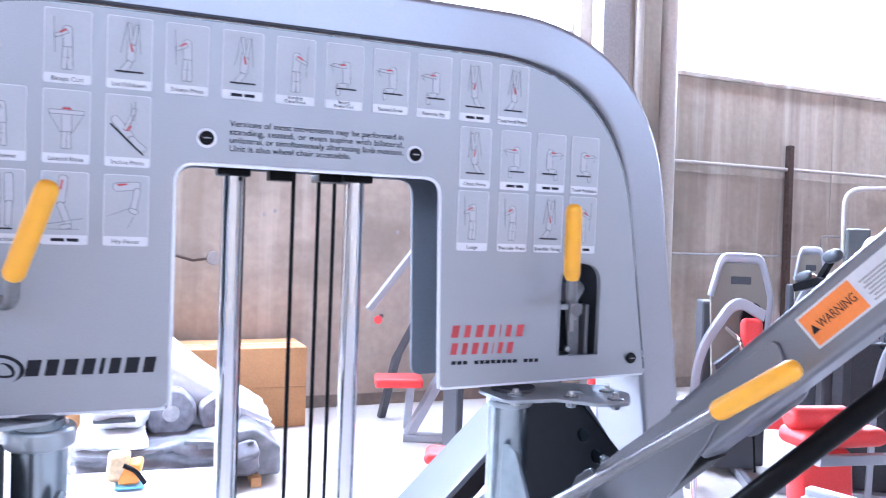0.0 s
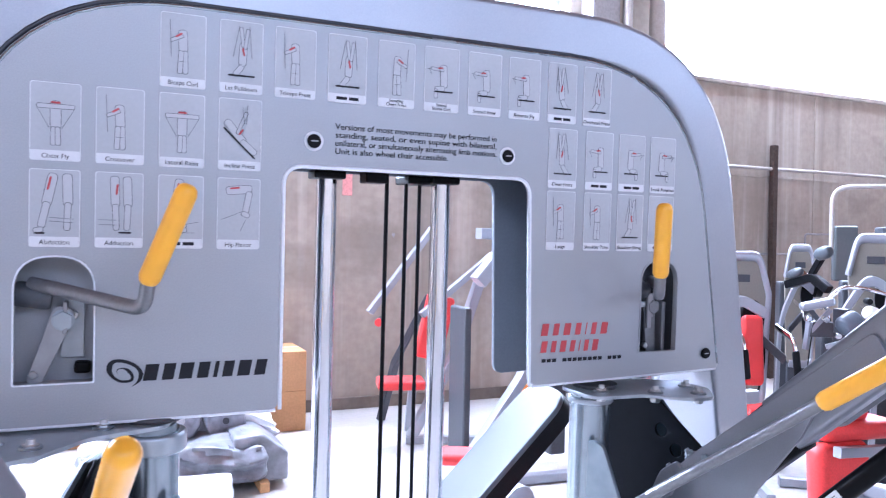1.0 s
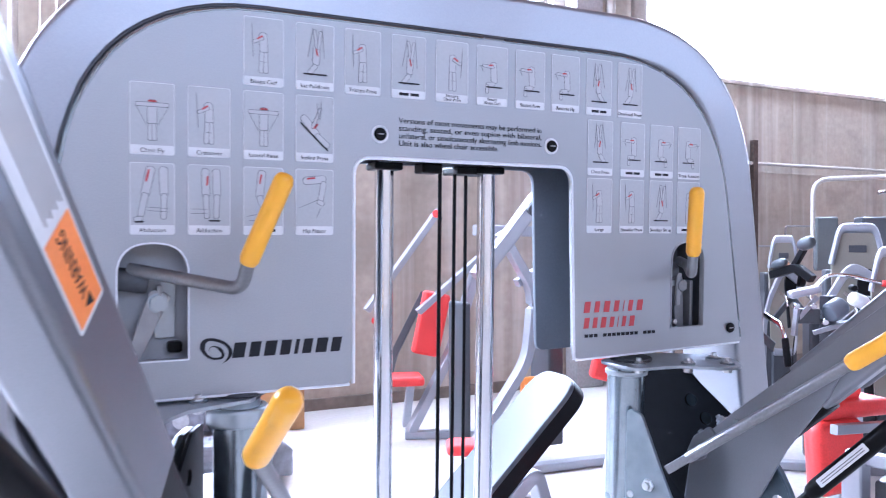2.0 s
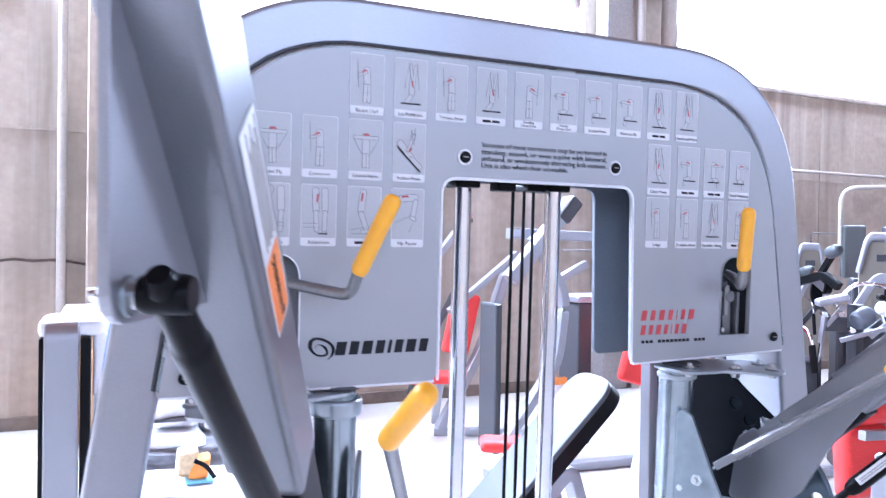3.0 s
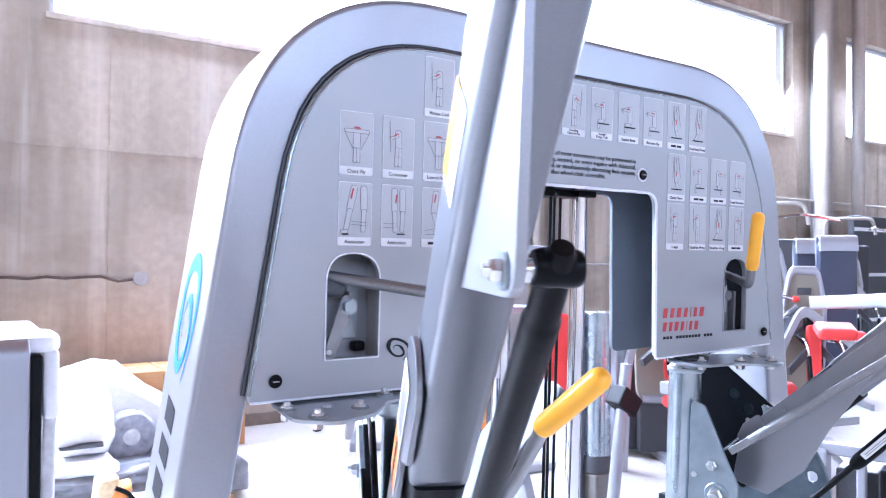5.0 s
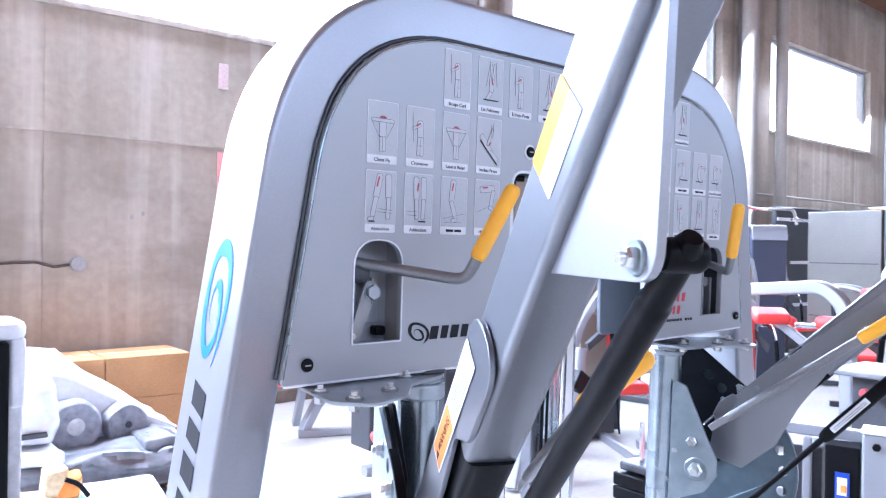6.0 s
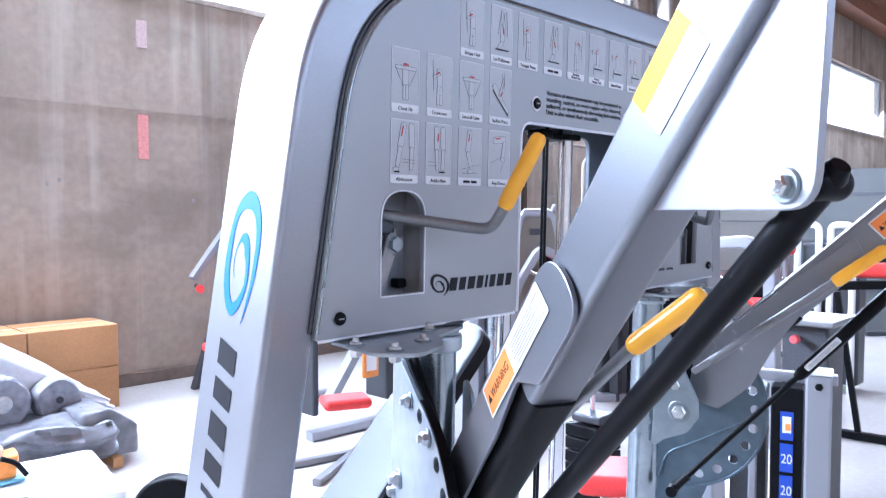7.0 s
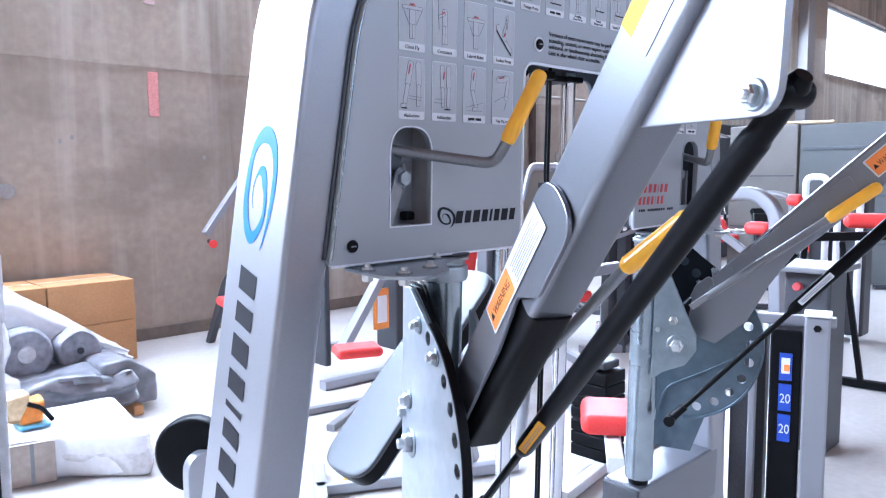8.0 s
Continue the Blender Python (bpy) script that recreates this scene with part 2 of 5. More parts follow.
def bend(pts, r, seg=6):
    """A path through points with its corners rounded."""
    out = [Vector(pts[0])]
    for i in range(1, len(pts) - 1):
        p, a, b = Vector(pts[i]), Vector(pts[i - 1]), Vector(pts[i + 1])
        cut = min(r, (a - p).length * 0.45, (b - p).length * 0.45)
        s, e = p + (a - p).normalized() * cut, p + (b - p).normalized() * cut
        out += [s * (1 - f) ** 2 + p * (2 * f * (1 - f)) + e * f ** 2 for f in [k / seg for k in range(seg + 1)]]
    return out + [Vector(pts[-1])]


def sweep(path, section, up=(0, 0, 1)):
    """A solid bar: the outline section (x sideways, y along up) carried along path, mitred."""
    bm = bmesh.new()
    path, up, rows = [Vector(p) for p in path], Vector(up), []
    for i, p in enumerate(path):
        a = (p - path[i - 1]).normalized() if i else None
        b = (path[i + 1] - p).normalized() if i + 1 < len(path) else None
        d = ((a or b) + (b or a)).normalized()
        stretch = 1 / max((a or b).dot(d), 0.3)
        side = d.cross(up).normalized()
        top = side.cross(d).normalized()
        bent = (b - a) if a and b else Vector((0, 0, 0))
        row = []
        for x, y in section:
            off = side * x + top * y
            if bent.length > 1e-6:
                k = bent.normalized()
                off += k * off.dot(k) * (stretch - 1)
            row.append(bm.verts.new(p + off))
        rows.append(row)
    n = len(section)
    for r0, r1 in zip(rows, rows[1:]):
        for i in range(n):
            bm.faces.new((r0[i - 1], r0[i], r1[i], r1[i - 1]))
    bm.faces.new(rows[0])
    bm.faces.new(rows[-1])
    return bm


def lathe(profile, a, b, n=28):
    """A turned solid on the axis a to b; profile: rows of (share of the axis, radius)."""
    a, b = Vector(a), Vector(b)
    turn = (b - a).to_track_quat("Z", "Y").to_matrix()
    bm = bmesh.new()
    rows = []
    for f, r in profile:
        rows.append([bm.verts.new(a + (b - a) * f + turn @ Vector((r * math.cos(t), r * math.sin(t), 0))) for t in [2 * math.pi * i / n for i in range(n)]])
    for r0, r1 in zip(rows, rows[1:]):
        for i in range(n):
            bm.faces.new((r0[i - 1], r0[i], r1[i], r1[i - 1]))
    bm.faces.new(rows[0])
    bm.faces.new(rows[-1])
    return bm


def puck(a, b, r, e=0.15, n=28):
    return lathe([(0, r * (1 - e)), (0.06, r * (1 - e * 0.4)), (0.18, r), (0.82, r), (0.94, r * (1 - e * 0.4)), (1, r * (1 - e))], a, b, n)


def rect(w, h, r=0.006, seg=3):
    return rounded([(-w / 2, -h / 2), (w / 2, -h / 2), (w / 2, h / 2), (-w / 2, h / 2)], r, seg)


def circle(r, n=14):
    return ring(0, 0, r, n)


# ---- the hall ----
WALL_Y = 5.5
OUT = Matrix.Rotation(radians(90), 4, "X")  # a plate's x, y, z become x, z, -y


def setting(ob, label, category):
    return tagged(ob, label, category, kind="structure")


WINDOWS = [(-6.4, -1.45, 3.42, 5.2), (-0.4, 3.85, 3.42, 5.2), (5.0, 9.75, 3.46, 5.2), (11.3, 15.4, 3.6, 5.25), (17.9, 24.0, 3.75, 5.4)]
holes = [[(a, c), (b, c), (b, d), (a, d)] for a, b, c, d in WINDOWS]
setting(part("wall_north", plate([(-9, 0), (34, 0), (34, 6.6), (-9, 6.6)], holes, 0.3, Matrix.Translation((0, WALL_Y + 0.3, 0)) @ OUT), CONCRETE), "stained grey-brown concrete wall with high windows", "wall")
setting(part("floor", box((-9, -9, -0.2), (34, WALL_Y + 0.3, 0)), FLOOR), "pale worn concrete warehouse floor", "floor")
setting(part("ceiling", join(box((-9, -9, 6.6), (34, WALL_Y + 0.3, 6.8)), *[box((-9, y, 6.25), (34, y + 0.12, 6.6)) for y in (-7, -4.6, -2.2, 0.2, 2.6, 4.6)]), TIMBER), "brown timber roof deck with beams", "ceiling")
SOUTH = [(-7.5, -2.5), (-1.0, 4.0), (5.5, 10.5), (12.0, 17.0)]
setting(part("wall_south", plate([(-9, 0), (34, 0), (34, 6.6), (-9, 6.6)], [[(a, 3.4), (b, 3.4), (b, 5.2), (a, 5.2)] for a, b in SOUTH], 0.3, Matrix.Translation((0, -9, 0)) @ OUT), CONCRETE), "concrete wall with high windows behind the camera", "wall")
setting(part("wall_east", box((34, -9, 0), (34.3, WALL_Y, 6.6)), CONCRETE), "plain concrete end wall", "wall")
setting(part("wall_west", box((-9.3, -9, 0), (-9, WALL_Y, 6.6)), CONCRETE), "plain concrete end wall", "wall")
for i, (a, b, c, d) in enumerate(WINDOWS):
    win = setting(empty("window_%d" % (i + 1)), "high steel-framed window filled with bright daylight", "window")
    y = WALL_Y + 0.12
    bars = [box((a, y, c), (b, y + 0.06, c + 0.05)), box((a, y, d - 0.05), (b, y + 0.06, d)), box((a, y, c + 0.05), (a + 0.05, y + 0.06, d - 0.05)), box((b - 0.05, y, c + 0.05), (b, y + 0.06, d - 0.05))]
    part("window_frame", join(*bars), STEEL, win)
    pane = part("pane", box((a + 0.05, y + 0.025, c + 0.05), (b - 0.05, y + 0.031, d - 0.05)), GLASS, win)
    pane.visible_shadow = False
    part("window_sill", box((a - 0.03, WALL_Y - 0.03, c - 0.05), (b + 0.03, WALL_Y + 0.1, c - 0.004), 0.006), CONCRETE, win)

# added strip, not a real skirting: gives the wall foot its darker band
setting(part("baseboard", box((-9, WALL_Y - 0.025, 0.0), (34, WALL_Y - 0.002, 0.11), 0.006), FOOTSTRIP), "added dark strip along the foot of the wall", "baseboard")
glow = bpy.data.materials.new("overcast_sky_glow")
glow.use_nodes = True
glow.node_tree.nodes["Principled BSDF"].inputs["Base Color"].default_value = (0.8, 0.82, 0.85, 1)
glow.node_tree.nodes["Principled BSDF"].inputs["Emission Color"].default_value = (0.96, 0.98, 1.0, 1)
glow.node_tree.nodes["Principled BSDF"].inputs["Emission Strength"].default_value = 3.0
setting(part("backdrop", box((-25, 13.0, -2), (60, 13.2, 30)), glow), "bright overcast sky outside the windows", "sky")
# seams, pipes and columns on the wall
setting(part("trim", box((-9, WALL_Y - 0.012, 2.37), (34, WALL_Y - 0.002, 2.395)), CONCRETE), "thin horizontal pour seam on the concrete wall", "trim")
for x in (-2.4, 0.05, 2.5, 4.95, 7.4, 9.85, 12.3, 14.7):
    setting(part("trim", box((x, WALL_Y - 0.008, 0), (x + 0.018, WALL_Y - 0.001, 3.4)), CONCRETE), "thin upright board joint on the concrete wall", "trim")
for x, w, z1, mat, lab in ((-0.86, 0.12, 6.5, CONCRETE, "shallow concrete pilaster beside the window"), (4.15, 0.34, 6.5, STEEL, "grey steel column between two windows"), (10.35, 0.3, 6.5, STEEL, "grey steel column between two windows"), (16.3, 0.4, 6.5, STEEL, "grey steel column between two windows")):
    setting(part("column", box((x - w / 2, WALL_Y - 0.22, 0), (x + w / 2, WALL_Y - 0.004, z1), 0.015), mat), lab, "column")
for x, y, r, z0 in ((-1.1, 5.42, 0.035, 0.0), (4.43, 5.3, 0.05, 0.0), (4.86, 5.35, 0.09, 0.0), (9.95, 5.15, 0.11, 0.0), (11.0, 5.15, 0.1, 0.0)):
    tagged(part("pipe", rod((x, y, z0), (x, y, 6.5), r), WHITEPIPE, smooth=True), "pale painted upright pipe on the wall", "pipe", kind="structure")
tagged(part("pipe", rod((4.9, 5.44, 2.47), (34, 5.44, 2.5), 0.02), WHITEPIPE, smooth=True), "pale horizontal pipe along the concrete wall", "pipe", kind="structure")
tagged(part("conduit", sweep(bend([(3.6, 5.47, 1.47), (7.25, 5.47, 1.47), (7.25, 5.47, 1.72), (7.75, 5.47, 1.72)], 0.05), circle(0.012, 8)), STEEL, smooth=True), "thin electrical conduit run along the wall", "conduit", kind="structure")
tagged(part("conduit", sweep([(-2.6 + 0.13 * i, 5.478, 1.335 + 0.018 * math.sin(i * 1.1) * math.sin(i * 0.37) + 0.012 * math.sin(i * 2.3)) for i in range(23)], circle(0.011, 8)), RUST, smooth=True), "thin wavering cable ending in a round box", "conduit", kind="structure")
tagged(part("junction_box", rod((0.3, 5.5, 1.33), (0.3, 5.43, 1.33), 0.06, bev=0.008), STEEL, smooth=True), "round steel junction box on the wall", "junction box")
tagged(part("wall_post", box((6.64, 5.4, 0), (6.71, 5.47, 2.75), 0.008), RUST), "dark rusty steel post standing against the wall", "post")
for z0, z1, mat in ((1.95, 2.33, TAGRED), (2.9, 3.13, TAGPALE)):
    tagged(part("wall_tag", box((1.45, 5.48, z0), (1.54, 5.497, z1), 0.003), mat), "faded pinkish-red strip taped to the wall", "tape")
blot = random.Random(3)
for x, z in ((0.72, 1.72), (0.81, 1.75), (1.95, 1.6)):
    o = [(0.02 * blot.uniform(0.5, 1.0) * math.cos(k), 0.026 * blot.uniform(0.5, 1.0) * math.sin(k)) for k in [2 * math.pi * i / 12 for i in range(12)]]
    tagged(part("wall_stain", plate(o, [], 0.002, Matrix.Translation((x, WALL_Y - 0.001, z)) @ OUT), STEEL), "small dark patch on the concrete", "stain", kind="structure")

# ---- the cable machine ----
TILT = Matrix.Translation((0, 0, 1.5)) @ Matrix.Rotation(radians(1.7), 4, "X") @ Matrix.Translation((0, 0, -1.5))
trainer = tagged(empty("cable_trainer", TILT), "silver dual-arm cable trainer with a grey instruction panel", "gym machine")


def flat(outline, m, depth=0.0008, holes=()):
    return plate(outline, list(holes), depth, m)


def on_panel(x, z, up=0.0):
    """A place on the panel's face: plate axes x across, y up, z towards the viewer."""
    return Matrix.Translation((x, -up, z)) @ OUT


def words(name, text, size, mat, parent, m, width=0.0, align="LEFT", label=""):
    data = bpy.data.curves.new(name, "FONT")
    data.body, data.size, data.align_x, data.extrude = text, size, align, 0.0003
    tmp = new(name, data)
    me = bpy.data.meshes.new_from_object(tmp.evaluated_get(bpy.context.evaluated_depsgraph_get()))
    bpy.data.objects.remove(tmp)
    if width:
        xs = [v.co.x for v in me.vertices]
        k = width / max(max(xs) - min(xs), 1e-6)
        for v in me.vertices:
            v.co.x *= k
    me.transform(m)
    me.materials.clear()
    me.materials.append(mat)
    ob = new(name, me)
    ob.parent = parent
    return tagged(ob, label) if label else ob


def slab(x0, y0, x1, y1, r=0.0):
    pts = [(x0, y0), (x1, y0), (x1, y1), (x0, y1)]
    return rounded(pts, r, 4) if r else pts


def stroke(x0, y0, x1, y1, w):
    d = Vector((x1 - x0, y1 - y0))
    n = Vector((-d.y, d.x)).normalized() * w / 2
    e = d.normalized() * w * 0.4
    return [(x0 + n.x, y0 + n.y), (x0 - e.x, y0 - e.y), (x0 - n.x, y0 - n.y), (x1 - n.x, y1 - n.y), (x1 + e.x, y1 + e.y), (x1 + n.x, y1 + n.y)]


def many(outlines, m, depth=0.0006):
    return join(*[plate(o, [], depth, m) for o in outlines])


# the arched tube frame
leg = lambda z, s: Vector((s * (0.673 if s < 0 else 0.650) + s * 0.15 * (1.5 - z), 0.097, z))
mid = Vector((0, 0.097, 1.9))
arch = bend([leg(0.02, -1), Vector((-0.616, 0.097, 1.9)), mid], 0.275, 18)[:-1] + bend([mid, Vector((0.59, 0.097, 1.9)), leg(0.02, 1)], 0.30, 18)[1:]
part("frame_arch", sweep(arch, rect(0.084, 0.168, 0.011, 4), up=(0, 1, 0)), SILVER, trainer, "silver powder-coated arched tube frame", smooth=True)
for s in (-1, 1):
    part("foot_rail", box((s * 0.86 - 0.05, -0.55, 0.0), (s * 0.86 + 0.05, 0.6, 0.06), 0.012), SILVER, trainer)

# panel, with its shallow raised rim and a rear panel behind it
panel_out = [(-0.672, 1.288), (-0.204, 1.288), (-0.205, 1.648), (0.207, 1.648), (0.219, 1.296), (0.637, 1.306), (0.547, 1.862), (-0.583, 1.86)]
panel_r = [0.01, 0.02, 0.03, 0.03, 0.02, 0.01, 0.31, 0.28]
panel_outline = rounded(panel_out, panel_r, 12)
slot = lambda x0, x1, g=0.0: rounded([(x0 - g, 1.346 - g), (x1 + g, 1.346 - g), (x1 + g, 1.512 + g), (x0 - g, 1.512 + g)], [0.003, 0.003, 0.047, 0.047], 8)
SLOTS = ((-0.547, -0.454), (0.446, 0.528))
part("instruction_panel", plate(panel_outline, [slot(*SLOTS[0]), slot(*SLOTS[1])], 0.012, Matrix.Translation((0, 0.012, 0)) @ OUT, 0.0025), PANEL, trainer, "grey painted steel instruction panel")
# same panel as the front, its shade painted in as slate
part("rear_panel", plate([(x * 0.97, z) for x, z in panel_outline], [], 0.01, Matrix.Translation((0, 0.128, 0)) @ OUT, 0.002), SLATE, trainer, "rear panel coloured dark for shade")
rim_path = [Vector((x, 0.0, z)) for x, z in panel_outline[77:] + panel_outline[:1]]
part("panel_gasket", sweep([p + Vector((p.x * 0.005, 0.011, 0.004 * (p.z > 1.7))) for p in rim_path], circle(0.0036, 10), up=(0, 1, 0)), GASKET, trainer, "glossy dark edge trim", smooth=True)
part("panel_lip", sweep([p - Vector((p.x * 0.004, -0.001, 0.003 * (p.z > 1.7))) for p in rim_path], circle(0.0026, 8), up=(0, 1, 0)), PIPEZINC, trainer, "bright rolled panel lip", smooth=True)
for x0, x1 in SLOTS:
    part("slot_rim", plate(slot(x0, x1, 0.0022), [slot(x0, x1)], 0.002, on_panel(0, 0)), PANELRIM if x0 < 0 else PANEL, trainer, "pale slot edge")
    # right recess takes dark colours for the slot's shade; left keeps panel grey
    back = 0.06 if x0 < 0 else 0.085
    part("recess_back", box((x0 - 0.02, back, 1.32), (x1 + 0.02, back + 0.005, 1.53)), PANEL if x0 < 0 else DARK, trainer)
    if x0 > 0:
        for bx in (x0 + 0.007, x1 - 0.015):
            part("bracket_cheek", box((bx, 0.02, 1.339), (bx + 0.008, 0.08, 1.435), 0.002), LEVER, trainer, "grey latch bracket cheek")
        part("bracket_bridge", box((x0 + 0.015, 0.03, 1.424), (x1 - 0.015, 0.036, 1.435), 0.002), PLATEZINC, trainer)
        part("bracket_tongue", box((x0 + 0.036, 0.024, 1.385), (x0 + 0.046, 0.03, 1.45), 0.002), STEEL, trainer)
    else:
        part("bracket_cheek", plate(rounded([(x0 + 0.05, 1.37), (x1 - 0.012, 1.37), (x1 - 0.012, 1.45), (x0 + 0.062, 1.46)], 0.004, 3), [], 0.004, Matrix.Translation((0, 0.056, 0)) @ OUT, 0.001), PLATEZINC, trainer, "grey latch bracket cheek")
        part("cheek_bolt", puck((x1 - 0.025, 0.053, 1.43), (x1 - 0.025, 0.043, 1.43), 0.0055, 0.3, 12), BOLT, trainer, smooth=True)
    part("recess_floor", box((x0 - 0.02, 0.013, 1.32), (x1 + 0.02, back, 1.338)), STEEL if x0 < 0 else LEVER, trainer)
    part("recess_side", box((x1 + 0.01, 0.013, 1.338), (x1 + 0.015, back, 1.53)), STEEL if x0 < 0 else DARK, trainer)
cut = rounded([(-0.204, 1.29), (-0.205, 1.648), (0.207, 1.648), (0.219, 1.298)], [0, 0.03, 0.03, 0], 8)
part("cutout_rim", sweep([Vector((x, 0.0, z)) for x, z in cut], circle(0.003, 6), up=(0, 1, 0)), PANELRIM, trainer, "pale strip along the cutout edge", smooth=True)
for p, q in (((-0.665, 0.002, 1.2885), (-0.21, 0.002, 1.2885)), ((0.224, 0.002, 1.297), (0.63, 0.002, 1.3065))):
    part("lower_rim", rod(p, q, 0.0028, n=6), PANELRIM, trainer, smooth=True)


def hex_bolt(parent, at, way, r, h=0.0, mat=None, washer=0.0, name="bolt"):
    """A chamfered hexagon head, with a threaded tip and a flat washer under it where there is one."""
    at, way = Vector(at), Vector(way).normalized()
    h = h or r * 0.9
    bms = [lathe([(0, r), (0.8, r), (1, r * 0.84)], at, at + way * h, 6)]
    if washer:
        bms.append(rod(at + way * (h - 0.002), at + way * (h + r * 0.6), r * 0.55, n=12, bev=r * 0.08))
    head = part(name, join(*bms), mat or BOLT, parent)
    if washer:
        part("washer", lathe([(0, washer), (0.6, washer), (1, washer * 0.92)], at - way * 0.001, at + way * 0.003, 24), ZINC, head, "flat zinc washer")
    return head


for x, z, ringed in ((-0.162, 1.686, 1), (0.162, 1.684, 1), (-0.628, 1.319, 0), (0.601, 1.338, 0)):
    if ringed:
        part("washer", flat(ring(0, 0, 0.0145, 24), on_panel(x, z), 0.0015), WHITE, trainer, "white ring washer")
    knob = part("bolt", rod((x, 0, z), (x, -0.006, z), 0.0105, bev=0.003), BLACK, trainer, "black socket-head panel bolt", smooth=True)
    part("socket", flat(slab(-0.005, -0.001, 0.005, 0.001), on_panel(x, z, 0.006), 0.0008), STEEL, knob)

# instruction cards: a film with a caption strip and a plain-shape diagram
COLS_TOP = (-0.376, -0.298, -0.221, -0.143, -0.065, 0.011, 0.087, 0.161, 0.236, 0.307)
COLS_LEFT, COLS_RIGHT = (-0.531, -0.454, -0.376, -0.298), (0.241, 0.316, 0.386, 0.455)
TOPROW = ("Biceps Curl", "Lat Pulldown", "Triceps Press", "", "Standing Chest Press", "Seated Biceps Curl", "Seated Row", "Reverse Fly", "", "Overhead Press")
LEFT2, LEFT3 = ("Chest Fly", "Crossover", "Lateral Raise", "Incline Press"), ("Abduction", "Adduction", "", "Hip Flexor")
RIGHT2, RIGHT3 = ("Chest Press", "", "", "Trunk Rotation"), ("Lunge", "Shoulder Press", "Shoulder Shrug", "")
cards = [(x, 1.746, t) for x, t in zip(COLS_TOP, TOPROW)] + [(x, 1.637, t) for x, t in zip(COLS_LEFT, LEFT2)] + [(x, 1.525, t) for x, t in zip(COLS_LEFT, LEFT3)]
cards += [(x, 1.636, t) for x, t in zip(COLS_RIGHT, RIGHT2)] + [(x, 1.53, t) for x, t in zip(COLS_RIGHT, RIGHT3)]
# each diagram: bars (two ends and a width), an accent with thin lines, and a dark base line where there is one
UPRIGHT_BARS = ([(0.0, 0.42, 0.02, 0.72, 0.011), (-0.05, 0.04, -0.04, 0.38, 0.006), (0.07, 0.04, 0.05, 0.38, 0.006), (0.03, 0.66, 0.26, 0.58, 0.004)], [(0.04, 0.7, 0.16, 0.64), (0.26, 0.3, 0.3, 0.92), (-0.05, 0.22, 0.08, 0.22)], None)
SEATED_BARS = ([(-0.06, 0.3, -0.04, 0.66, 0.011), (-0.04, 0.24, 0.16, 0.22, 0.007), (0.17, 0.06, 0.17, 0.2, 0.005), (-0.02, 0.6, 0.3, 0.62, 0.004)], [(0.0, 0.64, 0.12, 0.63), (0.3, 0.5, 0.38, 0.6), (0.32, 0.62, 0.42, 0.6)], (-0.3, 0.17, 0.2, 0.17))
SPREAD_BARS = ([(0.0, 0.34, 0.0, 0.7, 0.012), (-0.34, 0.66, 0.34, 0.66, 0.005), (-0.05, 0.05, -0.04, 0.3, 0.0055), (0.05, 0.05, 0.04, 0.3, 0.0055)], [(-0.08, 0.72, 0.08, 0.72), (-0.36, 0.62, -0.12, 0.3), (0.36, 0.62, 0.12, 0.3)], None)
SLOPED_BARS = ([(-0.3, 0.62, 0.06, 0.3, 0.01), (0.06, 0.28, 0.34, 0.1, 0.008), (-0.06, 0.44, 0.14, 0.8, 0.004)], [(-0.02, 0.42, 0.06, 0.5), (0.16, 0.94, 0.14, 0.6), (0.05, 0.9, 0.1, 0.6)], (-0.38, 0.52, 0.34, 0.0))
RAISED_BARS = ([(0.02, 0.3, 0.04, 0.62, 0.01), (0.0, 0.24, -0.14, 0.1, 0.007), (0.04, 0.6, -0.02, 0.92, 0.004), (0.08, 0.58, 0.14, 0.9, 0.004)], [(0.02, 0.56, 0.06, 0.44), (-0.06, 0.96, -0.2, 0.4), (0.18, 0.96, 0.24, 0.4)], (-0.3, 0.08, 0.3, 0.08))
PARTED_BARS = ([(-0.04, 0.94, -0.16, 0.5, 0.011), (-0.16, 0.48, -0.26, 0.12, 0.008), (0.24, 0.94, 0.26, 0.5, 0.011), (0.26, 0.48, 0.24, 0.08, 0.007), (-0.26, 0.06, -0.38, 0.04, 0.006)], [(-0.08, 0.92, -0.14, 0.72), (-0.1, 0.26, 0.36, 0.24), (-0.1, 0.2, 0.36, 0.18)], (-0.38, 0.0, -0.2, 0.0))
PAIRED_BARS = ([(-0.16, 0.94, -0.18, 0.5, 0.01), (-0.18, 0.48, -0.16, 0.1, 0.007), (0.1, 0.94, 0.08, 0.5, 0.01), (0.08, 0.48, 0.06, 0.1, 0.007)], [(0.04, 0.84, 0.06, 0.68), (0.06, 0.24, 0.42, 0.24), (0.06, 0.16, 0.42, 0.16)], (-0.24, 0.03, 0.0, 0.03))
BENT_BARS = ([(-0.24, 0.82, 0.24, 0.86, 0.011), (0.24, 0.78, 0.16, 0.46, 0.008), (0.1, 0.42, 0.22, 0.38, 0.006)], [(-0.2, 0.86, 0.0, 0.88), (-0.4, 0.3, 0.1, 0.46), (0.16, 0.3, 0.04, 0.1)], None)
TRAILING_BARS = ([(0.04, 0.94, 0.1, 0.52, 0.011), (0.1, 0.48, -0.06, 0.16, 0.008), (-0.1, 0.1, 0.06, 0.08, 0.006)], [(0.06, 0.9, 0.1, 0.74), (-0.38, 0.24, 0.4, 0.12), (-0.3, 0.05, 0.36, 0.04)], None)
UP, SEAT, WIDE, SLOPE, RAISED = UPRIGHT_BARS, SEATED_BARS, SPREAD_BARS, SLOPED_BARS, RAISED_BARS
